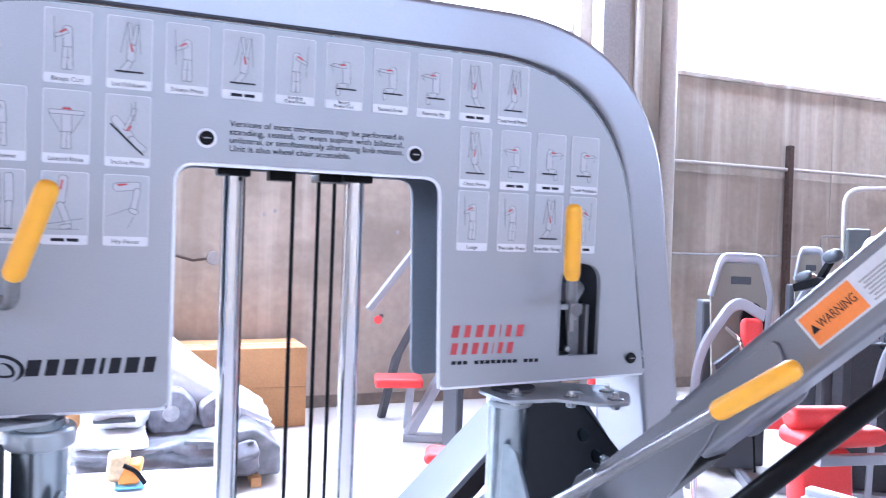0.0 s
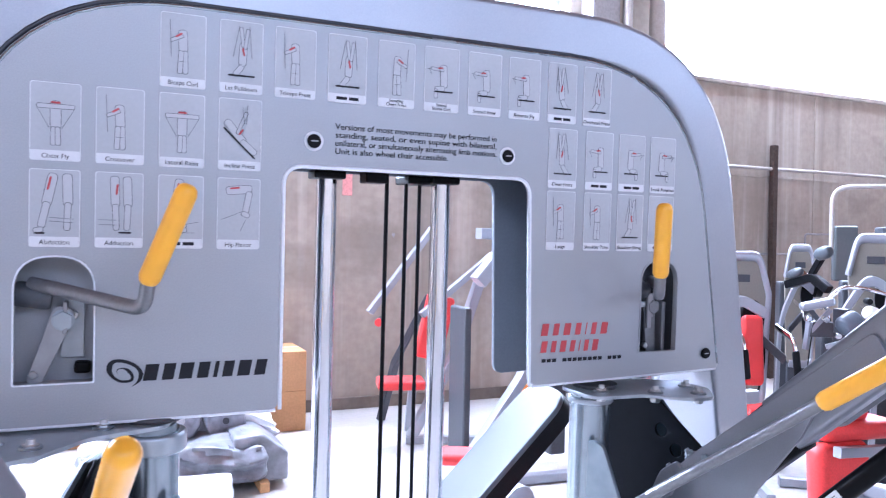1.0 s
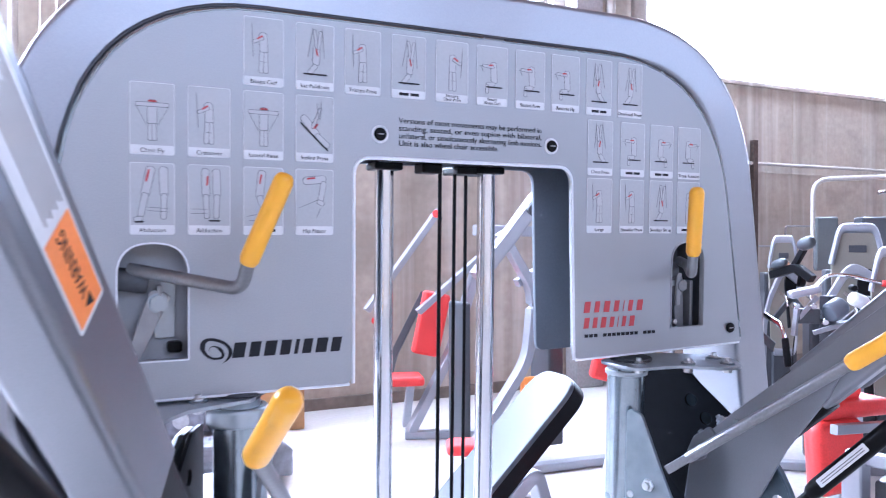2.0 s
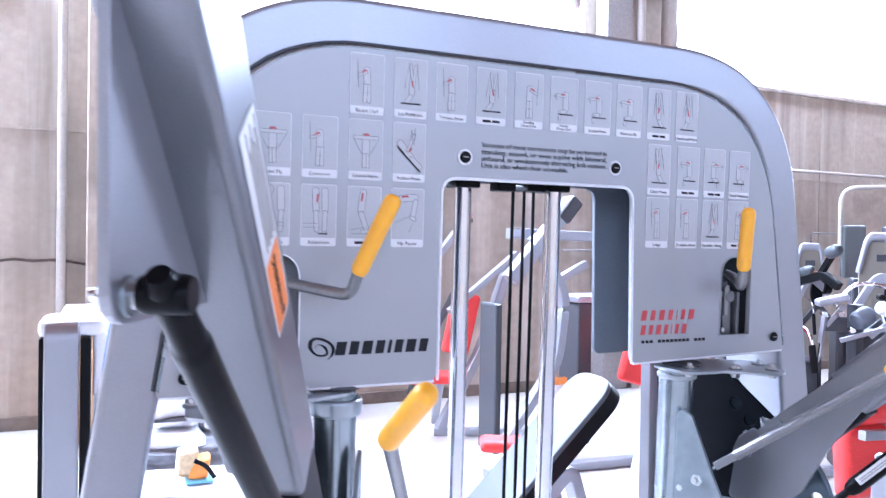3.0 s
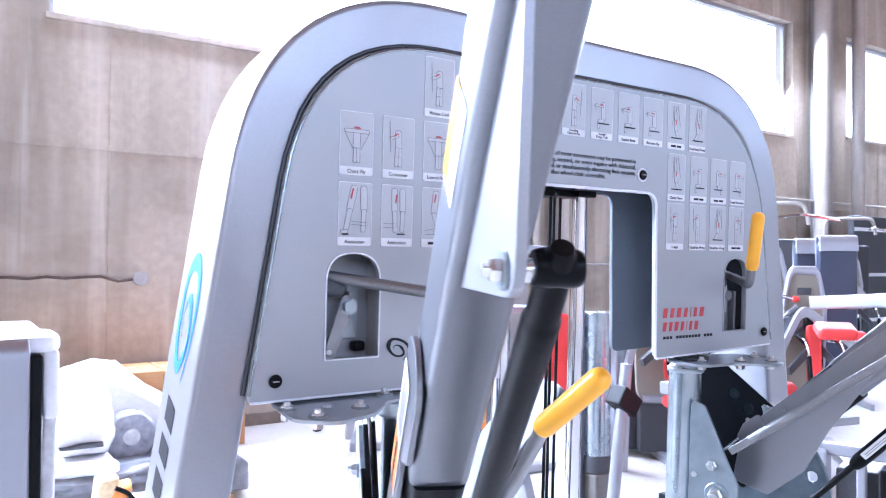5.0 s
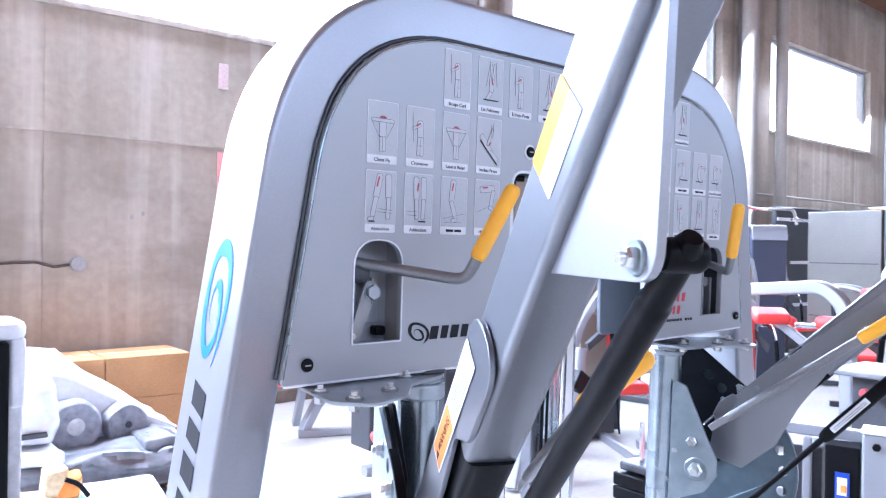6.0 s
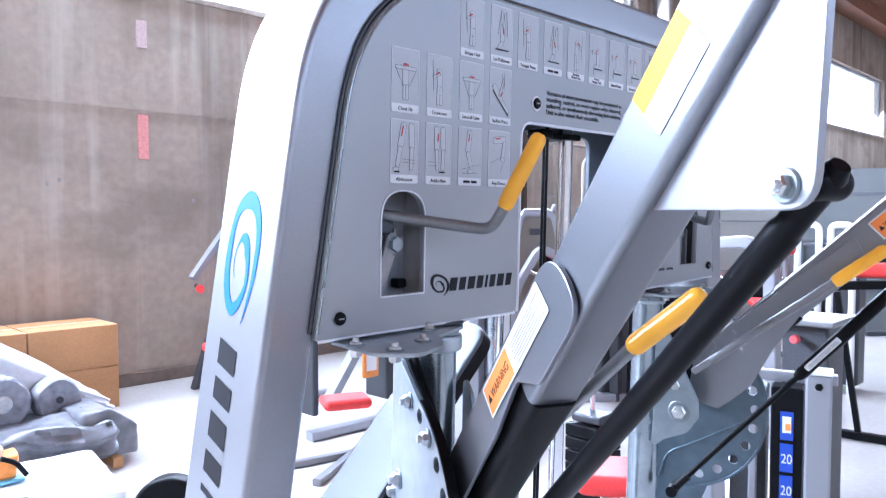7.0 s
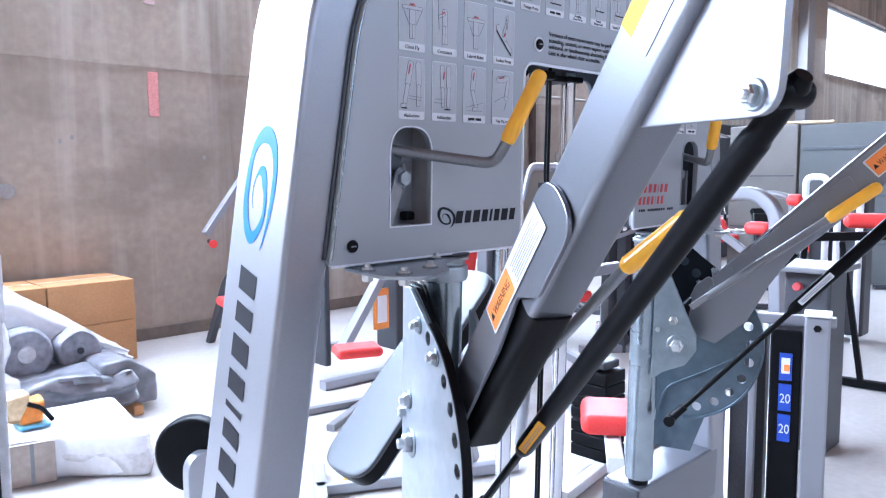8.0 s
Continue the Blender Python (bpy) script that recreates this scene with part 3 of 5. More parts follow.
DRAWINGS = (UP, RAISED, UP, RAISED, UP, SEAT, SEAT, SEAT, RAISED, RAISED, WIDE, UP, WIDE, SLOPE, PARTED_BARS, PAIRED_BARS, TRAILING_BARS, BENT_BARS, RAISED, SEAT, SEAT, SEAT, UP, UP, RAISED, UP)
dice = random.Random(4)
for (x, z, text), drawing in zip(cards, DRAWINGS):
    w, h = (0.0595 if x < 0.2 else 0.0565), 0.101
    card = part("instruction_card", flat(slab(0, 0, w, h, 0.004), on_panel(x, z), 0.0008), CARD, trainer, "translucent pale instruction card")
    part("card_border", flat(slab(0, 0, w, h, 0.004), on_panel(x, z, 0.0008), 0.0004, [slab(0.0009, 0.0009, w - 0.0009, h - 0.0009, 0.0035)]), WHITE, card, "thin white border")
    part("caption_strip", flat(slab(0.001, 0.001, w - 0.001, 0.0135, 0.002), on_panel(x, z, 0.0008), 0.0004), WHITE, card, "white caption strip")
    if text:
        two = len(text) > 15
        rows = (text.rsplit(" ", 2)[0], " ".join(text.rsplit(" ", 2)[1:])) if two else (text,)
        for k, row in enumerate(rows):
            words("caption", row, 0.0068 if two else 0.0085, INK, card, on_panel(x + w / 2, z + (0.0035 if not two else 0.0085 - 0.006 * k), 0.0014), align="CENTER")
    else:
        part("caption", many([slab(w * 0.22, 0.0045, w * 0.5, 0.009), slab(w * 0.55, 0.0045, w * 0.8, 0.009)], on_panel(x, z, 0.0012), 0.0004), INK, card, "dark caption bars")
    # plain outlined bars stand in for the drawing
    bars, marks, base = drawing
    flip = dice.choice((-1, 1))
    spot = lambda f, g: (w / 2 + flip * f * w, 0.018 + g * (h - 0.022))
    for k, (f0, g0, f1, g1, wide) in enumerate(bars):
        p, q = Vector(spot(f0, g0)), Vector(spot(f1, g1))
        run = (q - p).length
        bar_at = on_panel(x, z, 0.0009 + 0.00016 * k) @ Matrix.Translation((p.x, p.y, 0)) @ Matrix.Rotation(math.atan2(q.y - p.y, q.x - p.x), 4, "Z")
        part("diagram_bar", plate(slab(-wide * 0.3, -wide / 2, run + wide * 0.3, wide / 2, wide * 0.45), [], 0.0004, bar_at), FIGURE, card)
        part("diagram_outline", plate(slab(-wide * 0.3 - 0.0007, -wide / 2 - 0.0007, run + wide * 0.3 + 0.0007, wide / 2 + 0.0007, wide * 0.5), [], 0.0003, bar_at), FAINT, card)
    if base:
        part("diagram_base", flat(stroke(*spot(base[0], base[1]), *spot(base[2], base[3]), 0.0024), on_panel(x, z, 0.0021), 0.0003), INK, card)
    part("diagram_line", join(*[flat(stroke(*spot(f0, g0), *spot(f1, g1), 0.0006), on_panel(x, z, 0.0019), 0.0003) for f0, g0, f1, g1 in marks[1:]]), FAINT, card)
    part("diagram_accent", flat(stroke(*spot(*marks[0][:2]), *spot(*marks[0][2:]), 0.0026), on_panel(x, z, 0.0024), 0.0003), REDINK, card, "small red accent")

for k, row in enumerate(("Versions of most movements may be performed in", "standing, seated, or even supine with bilateral,", "unilateral, or simultaneously alternating limb motions.", "Unit is also wheel chair accessible.")):
    words("panel_text", row, 0.0128, INK, trainer, on_panel(-0.13, 1.706 - 0.0122 * k, 0.0006), 0.271 if k < 3 else 0.184, label="dark printed line on the grey panel")


def letter_bars(parent, m, n, pitch, height, mat, slant=0.18, name="brand_bar", gap=0.16):
    x = 0.0
    for i in range(n):
        w = pitch * (0.95, 0.85, 0.95, 0.85, 0.42, 0.8, 0.95, 0.85)[i % 8]
        o = [(x, 0), (x + w - gap * pitch, 0), (x + w - gap * pitch + slant * height, height), (x + slant * height, height)]
        part(name, plate(o, [], 0.0004, m), mat, parent)
        x += w + 0.14 * pitch


def swirl(parent, m, rx, ry, mat):
    """A flat spiral ribbon: thin outer tail, thick crown and foot, and a small inner hook."""
    turn = [-57, -40, -17, 0, 45, 90, 135, 180, 225, 270, 315, 360, 405, 450, 500, 540, 606]
    rim = [1.24, 1.12, 1.05, 1.03, 1.01, 1.01, 1.02, 0.9, 0.9, 0.99, 0.84, 0.5, 0.4, 0.34, 0.31, 0.36, 0.42]
    core = [1.23, 1.02, 0.86, 0.79, 0.76, 0.71, 0.78, 0.6, 0.64, 0.78, 0.66, 0.2, 0.16, 0.17, 0.24, 0.32, 0.41]
    angles = [turn[0] + (turn[-1] - turn[0]) * i / 96 for i in range(97)]
    line = lambda table: [(rx * r * math.cos(radians(t)), ry * r * math.sin(radians(t))) for t, r in zip(angles, np.interp(angles, turn, table).tolist())]
    part("swirl_mark", plate(line(rim) + line(core)[::-1], [], 0.0004, m), mat, parent, "plain swirl mark")


swirl(trainer, on_panel(-0.416, 1.357, 0.0006) @ Matrix.Rotation(radians(-20), 4, "Z"), 0.025, 0.0155, INK)
letter_bars(trainer, on_panel(-0.392, 1.343, 0.0006), 8, 0.0222, 0.0225, INK)
letter_bars(trainer, on_panel(0.238, 1.383, 0.0006), 7, 0.0215, 0.0205, REDINK, 0.15, "title_bar", 0.34)
letter_bars(trainer, on_panel(0.238, 1.354, 0.0006), 7, 0.0185, 0.0195, REDINK, 0.15, "title_bar", 0.34)
part("fine_print", many([slab(0.0105 * i, 0, 0.0105 * i + 0.008, 0.006) for i in range(16) if i not in (3, 12)], on_panel(0.241, 1.337, 0.0006), 0.0004), INK, trainer, "row of tiny grey print")

# marks on the outer face of the leg
down = (leg(0.02, -1) - Vector((-0.616, 0.097, 1.9))).normalized()
face = leg(0.02, -1) - down * ((leg(0.02, -1).z - 1.5) / down.z) + Vector((down.z, 0, -down.x)) * 0.0425
LEGFACE = Matrix.Translation((face.x, 0.107, face.z)) @ Matrix.Rotation(math.atan2(-down.x, -down.z), 4, "Y") @ Matrix.Rotation(radians(-90), 4, "Z") @ OUT
LEGMARK = LEGFACE @ Matrix.Translation((0, 0, 0.0001))
swirl(trainer, LEGMARK @ Matrix.Translation((0.003, -0.094, 0)) @ Matrix.Rotation(radians(-5), 4, "Z"), 0.046, 0.095, BLUEINK)
letter_bars(trainer, LEGMARK @ Matrix.Translation((-0.024, -0.222, 0)) @ Matrix.Rotation(radians(-90), 4, "Z"), 8, 0.0525, 0.05, INK, 0.3, "brand_bar", 0.24)

# guide rods, cables and the black stops under the panel's top
for x in (-0.112, 0.092):
    part("guide_rod", rod((x, 0.11, 0.3), (x, 0.11, 1.66), 0.0172, n=28), CHROME, trainer, "chrome guide rod", smooth=True)
    part("rod_collar", box((x - 0.026, 0.085, 1.637), (x + 0.026, 0.135, 1.65), 0.003), BLACK, trainer)
part("stop_plate", box((-0.06, 0.06, 1.632), (-0.022, 0.1, 1.65), 0.003), BLACK, trainer)
part("stop_plate", box((0.028, 0.1, 1.636), (0.1, 0.17, 1.65), 0.003), BLACK, trainer)
for x, y in ((-0.092, 0.135), (-0.019, 0.078), (0.033, 0.125), (0.064, 0.14)):
    part("cable", rod((x, y, 0.3), (x, y, 1.66), 0.0035, n=10), BLACK, trainer, "black coated cable", smooth=True)

# levers in the panel slots
for pts, grip in (([(-0.53, 0.03, 1.475), (-0.49, 0.0, 1.468), (-0.395, -0.095, 1.452), (-0.391, -0.119, 1.491)], [(-0.391, -0.119, 1.491), (-0.348, -0.155, 1.608)]),
                  ([(0.49, 0.03, 1.475), (0.485, 0.0, 1.468), (0.416, -0.085, 1.456), (0.41, -0.094, 1.494)], [(0.41, -0.094, 1.494), (0.393, -0.118, 1.614)])):
    lever = part("lever", sweep(bend(pts, 0.03, 8), circle(0.0095, 12)), LEVER, trainer, "grey bent steel lever", smooth=True)
    g0, g1 = Vector(grip[0]), Vector(grip[1])
    part("grip", rod(g0 - (g1 - g0) * 0.05, g1, 0.0135, bev=0.011), YELLOW, lever, "yellow vinyl grip", smooth=True)
    s = 1 if pts[0][0] > 0 else -1
    cx = (SLOTS[0 if s < 0 else 1][0] + SLOTS[0 if s < 0 else 1][1]) / 2
    bx = cx + 0.0085
    foot = -0.045 if s < 0 else -0.013
    link = rounded([(foot, -0.085), (foot + 0.02, -0.085), (0.018, 0.012), (-0.01, 0.022)], [0.006, 0.006, 0.012, 0.012], 5)
    part("lever_link", plate([(-s * px, pz) for px, pz in link], [], 0.006, Matrix.Translation((bx, 0.038, 1.425)) @ OUT, 0.001), STEEL if s < 0 else LEVER, trainer, "grey latch link")
    if s > 0:
        # offset black plate paints the link bar's side in shadow
        part("link_shade", plate([(-s * px + 0.016, pz - 0.004) for px, pz in link], [], 0.012, Matrix.Translation((bx, 0.054, 1.425)) @ OUT, 0.001), BLACK, trainer, "black plate painted as the link's shaded side")
    else:
        part("latch_stop", box((cx + 0.022, 0.035, 1.35), (cx + 0.043, 0.056, 1.366), 0.004), BLACK, trainer, "black rubber latch stop")
    part("lever_tab", box((cx + 0.008, 0.03, 1.405), (cx + 0.014, 0.05, 1.45), 0.002), STEEL, trainer)
    part("lever_hub", puck((cx - 0.05, 0.034, 1.462), (cx - 0.005, 0.034, 1.455), 0.017, 0.1, 24), DARK, trainer, "dark pivot hub", smooth=True)
    # right link and bolt are toned darker too, as shade inside the slot
    part("link_bolt", join(rod((bx, 0.033, 1.425), (bx, 0.022, 1.425), 0.0125, n=6), rod((bx, 0.0335, 1.425), (bx, 0.031, 1.425), 0.0145, n=20)), PLATEZINC if s < 0 else LEVER, trainer, "hexagonal link bolt")
    hex_bolt(trainer, (bx + (foot + 0.01 if s < 0 else -0.012), 0.034, 1.352), (0, -1, 0), 0.006, 0.006)


# the swinging arms
def arm(side, pivot, azimuth, elevation):
    dh = Vector((side * math.sin(radians(azimuth)), -math.cos(radians(azimuth)), 0))
    out = Vector((side * math.cos(radians(azimuth)), math.sin(radians(azimuth)), 0))
    up = Vector((0, 0, 1))
    u = dh * math.cos(radians(elevation)) + up * math.sin(radians(elevation))
    v = -dh * math.sin(radians(elevation)) + up * math.cos(radians(elevation))
    P = Vector(pivot)
    frame_of = lambda a, b, c: Matrix((a, b, c)).transposed().to_4x4()
    at = lambda q, vv, w: P + u * q + v * vv + out * w
    side_m = lambda w: Matrix.Translation(P + out * w) @ frame_of(u, v, u.cross(v))
    wo, wi = (0.018, -0.052) if side < 0 else (0.045, -0.025)
    wc = (wo + wi) / 2
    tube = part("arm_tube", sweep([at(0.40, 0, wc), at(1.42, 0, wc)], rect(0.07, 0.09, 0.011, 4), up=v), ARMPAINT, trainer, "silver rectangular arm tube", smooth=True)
    part("arm_heel", sweep([at(0.06, -0.004, wc), at(0.40, -0.004, wc)], rect(0.064, 0.092, 0.012, 4), up=v), BLACK, trainer, "black rubber-coated arm heel", smooth=True)
    blade = rounded([(-0.04, -0.03), (0.3, -0.026), (0.405, -0.012), (0.45, -0.05), (0.585, -0.05), (0.585, 0.045), (-0.04, 0.045)], [0.02, 0.03, 0.02, 0.03, 0.046, 0.046, 0.02], 10)
    k = 1 if u.cross(v).dot(out) > 0 else -1
    wide = rounded([(0.15, 0.045), (0.061, -0.022), (0.1, -0.09), (0.2, -0.095), (0.3, -0.06), (0.42, -0.034), (0.455, -0.02), (0.6, -0.02), (0.615, 0.024), (0.26, 0.045)], 0.012, 4)
    for w, shape in ((wo + 0.002, blade), (wi - 0.0072, wide))[:1 if side < 0 else 2]:
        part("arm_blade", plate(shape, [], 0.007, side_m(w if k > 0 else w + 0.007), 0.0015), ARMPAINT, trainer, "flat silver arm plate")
    for q, vv in ((0.2, 0.03), (0.26, 0.028)) if side > 0 else ():
        hex_bolt(trainer, at(q, vv, wi - 0.009), -out, 0.006, 0.005, ZINC)
    if side > 0:
        for q in (0.175, 0.225):
            hex_bolt(trainer, at(q, 0.047, wi + 0.012), v, 0.0085, 0.009, ZINC, washer=0.012)
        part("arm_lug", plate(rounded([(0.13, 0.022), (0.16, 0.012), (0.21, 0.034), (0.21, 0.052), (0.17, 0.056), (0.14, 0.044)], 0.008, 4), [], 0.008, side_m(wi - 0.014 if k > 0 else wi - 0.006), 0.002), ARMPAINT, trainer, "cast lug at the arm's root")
    # warning labels: an orange panel and a white panel with small print
    lab = [(0.32, 0.413, 0.42, 0.535, wo + 0.0095, 1)] if side < 0 else []
    lab += [(0.655, 0.74, 0.745, 0.88, wi, -1)]
    for q0, q1, q2, q3, w, face in lab:
        n = out * face
        across = u
        upv = n.cross(across)
        lm = Matrix.Translation(P + out * w + n * 0.0006 + u * q0) @ frame_of(across, upv, n)
        sgn = 1 if upv.dot(v) > 0 else -1
        lo, hi = (-0.004, 0.036) if q0 < 0.5 else (-0.02, 0.024)
        if sgn < 0:
            lo, hi = -hi, -lo
        base = part("warning_label", plate(slab(-0.004, lo - 0.003, q3 - q0, hi + 0.003, 0.003), [], 0.0005, lm), WHITE, trainer, "white and orange warning label")
        part("orange_field", plate(slab(0, lo, q1 - q0, hi, 0.001), [], 0.0004, lm @ Matrix.Translation((0, 0, 0.0005))), ORANGE, base)
        words("warning_word", "WARNING", 0.018, INK, base, lm @ Matrix.Translation((0.018, (lo + hi) / 2 - 0.006, 0.001)), (q1 - q0) * 0.72)
        part("warning_sign", plate([(0.004, (lo + hi) / 2 - 0.006), (0.016, (lo + hi) / 2 - 0.006), (0.01, (lo + hi) / 2 + 0.006)], [], 0.0004, lm @ Matrix.Translation((0, 0, 0.001))), INK, base)
        part("small_print", many([slab(q2 - q0 + 0.004 + (0.004 if j % 2 else 0), lo + 0.002 + j * 0.0048, (q3 - q0) - 0.008 - 0.02 * ((j * 7) % 3) / 2, lo + 0.0042 + j * 0.0048) for j in range(7)], lm @ Matrix.Translation((0, 0, 0.0006)), 0.0004), STEEL, base)
    if side < 0:
        lm = Matrix.Translation(P + out * (wo + 0.0006)) @ frame_of(u, out.cross(u), out)
        lv = (0.012, 0.038) if out.cross(u).dot(v) > 0 else (-0.038, -0.012)
        lw = (-0.02, 0.012) if lv[0] > 0 else (-0.012, 0.02)
        part("caution_label", plate(slab(0.79, lv[0], 0.885, lv[1], 0.002), [], 0.0005, lm), YELLOWLAB, trainer, "yellow caution label")
        part("caution_field", plate(slab(0.79, lw[0], 0.885, lw[1], 0.002), [], 0.0005, lm), WHITE, trainer, "white printed half of the caution label")
    # gusset with the upper end of the gas spring
    h0 = at(0.722, -0.045, 0)
    flatm = Matrix.Translation(h0 - out * 0.004) @ frame_of(dh, up, dh.cross(up))
    shape = rounded([(-0.012, 0.0), (0.186, 0.004), (0.19, 0.228), (0.172, 0.228)], [0.002, 0.03, 0.004, 0.004], 6)
    part("gusset", plate(shape, [], 0.008, flatm, 0.001), SILVER, trainer, "pale triangular gusset plate")
    eye = h0 + dh * 0.16 + up * 0.022
    hex_bolt(trainer, eye + out * 0.004, out, 0.009, 0.011, washer=0.014, name="gusset_bolt")
    hex_bolt(trainer, eye - out * 0.004, -out, 0.009, 0.011, washer=0.014, name="gusset_bolt")
    top = Vector((-0.70, -0.694, 1.519)) if side < 0 else Vector((0.685, -0.6, 1.52))
    low = Vector((-0.361, -0.041, 0.80)) if side < 0 else Vector((0.37, -0.043, 0.80))
    d = (low - top).normalized()
    reach = (low - top).length * (0.735 if side < 0 else 0.585)
    spring = part("gas_spring", lathe([(0, 0.008), (0.012, 0.012), (0.09, 0.013), (0.095, 0.0148), (0.11, 0.015), (0.97, 0.015), (0.99, 0.0125), (1, 0.009)], top - d * 0.02, top + d * reach, 24), SPRINGBLACK, trainer, "black gas spring cylinder", smooth=True)
    part("spring_eye", puck(top - out * 0.017, top + out * 0.017, 0.0138, 0.15, 20), SPRINGBLACK, spring, smooth=True)
    part("spring_pin", rod(top, eye - out * 0.004, 0.008, n=12), BOLT, spring, "bright steel pin", smooth=True)
    part("piston_rod", rod(top + d * (reach - 0.01), low, 0.007, n=12), BLACK, spring, "thin black piston rod", smooth=True)
    part("rod_end", join(rod(low - out * 0.022, low + out * 0.022, 0.014, n=14), rod(low, low - d * 0.05, 0.011, n=12)), BLACK, spring, smooth=True)
    t = (Vector((-1.3, -0.9, 1.45)) - top).normalized()
    facing = (t - d * t.dot(d)).normalized()
    sm = Matrix.Translation(top + d * (reach - 0.03) + facing * 0.0153) @ frame_of(-d, facing.cross(-d), facing)
    part("spring_label", plate(slab(0.0, -0.007, 0.1, 0.007, 0.002), [], 0.0006, sm), YELLOWLAB if side < 0 else WHITE, spring, "narrow printed label")
    part("label_print", many([slab(0.006, -0.0035 + 0.004 * j, 0.094, -0.002 + 0.004 * j) for j in range(2)], sm @ Matrix.Translation((0, 0, 0.0007)), 0.0003), LEVER, spring)

    # pivot: column, curved hole plate, bracket plate and bolts
    col = Vector((side * 0.376, 0.045, 0))
    part("pivot_column", rod(col + up * 0.618, col + up * 1.265, 0.037, n=32), PIPEZINC, trainer, "galvanised pivot column", smooth=True)
    part("column_flange", puck(col + up * (1.234 if side < 0 else 1.252), col + up * 1.262, 0.047 if side < 0 else 0.041, 0.06, 32), PLATEZINC, trainer, "bright column flange", smooth=True)
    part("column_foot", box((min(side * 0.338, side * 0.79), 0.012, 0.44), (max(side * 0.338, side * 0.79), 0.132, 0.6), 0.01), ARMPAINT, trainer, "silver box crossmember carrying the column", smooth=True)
    part("foot_cap", box((side * 0.334 - 0.004, 0.018, 0.446), (side * 0.334 + 0.004, 0.126, 0.594), 0.003), DARKSTEEL, trainer, "dark tube end cap")
    part("column_bush", rod(col + up * 0.6, col + up * 0.618, 0.026, n=24), BLACK, trainer, smooth=True)
    hub = Vector((P.x, P.y, 0.944)) - dh * 0.083 if side < 0 else Vector((P.x, P.y, 0.965)) + dh * 0.03
    R, rh = (0.25, 0.23) if side < 0 else (0.214, 0.187)
    arc = [(R * math.cos(a), R * math.sin(a)) for a in [radians(-84 + i * 154 / 28) for i in range(29)]]
    edge = ([(-0.055, -R)] if side < 0 else [(-0.055, -0.31), (0.045, -0.31), (0.08, -0.2)]) + [p for p in arc if side < 0 or p[0] > 0.085 or p[1] > 0] + [(-0.012, 0.283), (-0.055, 0.283)]
    spots = [radians(80 - 11.8 * i) for i in range(14)] if side < 0 else [radians(65 - 15.3 * i) for i in range(10)]
    hole_ring = [ring(rh * math.cos(a), rh * math.sin(a), 0.0122, 12) for a in spots]
    dm = lambda w: Matrix.Translation(hub + out * w) @ frame_of(dh, up, dh.cross(up))
    kk = 1 if dh.cross(up).dot(out) > 0 else -1
    # left plate in bright zinc, right in the shaded copy of it
    part("hole_plate", plate(edge, hole_ring, 0.008, dm(0.05 if kk > 0 else 0.058), 0.001), PLATEZINC if side < 0 else SHADEZINC, trainer, "galvanised curved plate with a ring of holes")
    if side < 0:
        back = [(-0.048, -R)] + [(1.01 * x, 1.01 * z) for x, z in arc] + [(-0.002, 0.286), (-0.048, 0.286), (-0.048, 0.08)]
        part("hole_plate_back", plate(back, [], 0.008, dm(0.042 if kk > 0 else 0.05), 0.001), BLACK, trainer, "black backing plate")
    c0 = (col - hub).dot(dh)
    back0 = c0 if side < 0 else c0 - 0.075
    shield = [(back0, 0.29), (c0 + 0.054, 0.29), (c0 + 0.172, 0.2), (c0 + 0.15, 0.13), (c0 + 0.1, 0.02), (back0, 0.1 if side < 0 else 0.0)]
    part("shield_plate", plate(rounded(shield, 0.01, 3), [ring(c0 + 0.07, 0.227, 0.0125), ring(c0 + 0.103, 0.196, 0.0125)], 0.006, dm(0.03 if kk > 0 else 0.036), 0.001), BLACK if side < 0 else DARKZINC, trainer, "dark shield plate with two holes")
    part("hole_plate_edge", sweep([hub + out * 0.05 + dh * x * 1.012 + up * z * 1.012 for x, z in arc], rect(0.006, 0.016, 0.002), up=out), BLACK if side < 0 else SHADEZINC, trainer, "rolled plate edge", smooth=True)
    for a in (spots[0], spots[2]):
        b = hub + dh * rh * math.cos(a) + up * rh * math.sin(a)
        hex_bolt(trainer, b + out * 0.058, out, 0.0105, 0.012, washer=0.015)
    hex_bolt(trainer, hub + out * 0.058, out, 0.017, 0.016, washer=0.028, name="hub_bolt")
    hex_bolt(trainer, hub + out * 0.058 - dh * 0.012 + up * 0.077, out, 0.012, 0.012, washer=0.017)
    hex_bolt(trainer, hub + out * 0.058 - dh * 0.04 + up * 0.045, out, 0.009, 0.012)
    if side > 0:
        nums = [slab((rh - 0.036) * math.cos(a) - 0.0015, (rh - 0.036) * math.sin(a) - 0.004, (rh - 0.036) * math.cos(a) + 0.0015, (rh - 0.036) * math.sin(a) + 0.004) for a in spots]
        part("hole_numbers", many(nums, dm(0.0584), 0.0004), INK, trainer, "small dark hole marks")
    if side > 0:
        part("plate_flange", sweep([hub + out * 0.062 + dh * p.x + up * p.y for p in bend([(-0.045, -0.2, 0), (-0.03, -0.135, 0), (0.06, -0.085, 0), (0.165, -0.02, 0)], 0.03)], rect(0.006, 0.03, 0.002), up=out), SHADEZINC, trainer, "bent galvanised flange", smooth=True)
        hex_bolt(trainer, hub + out * 0.058 + dh * 0.018 - up * 0.259, out, 0.012, 0.01, BLACK)
    # bracket plate towards the machine's middle
    bhub = Vector((side * 0.372, -0.052, 0.998))
    bp = [(-0.062, -0.1), (-0.035, -0.075), (0.02, -0.05), (0.046, -0.01), (0.036, 0.035), (-0.03, 0.165), (-0.062, 0.19)]
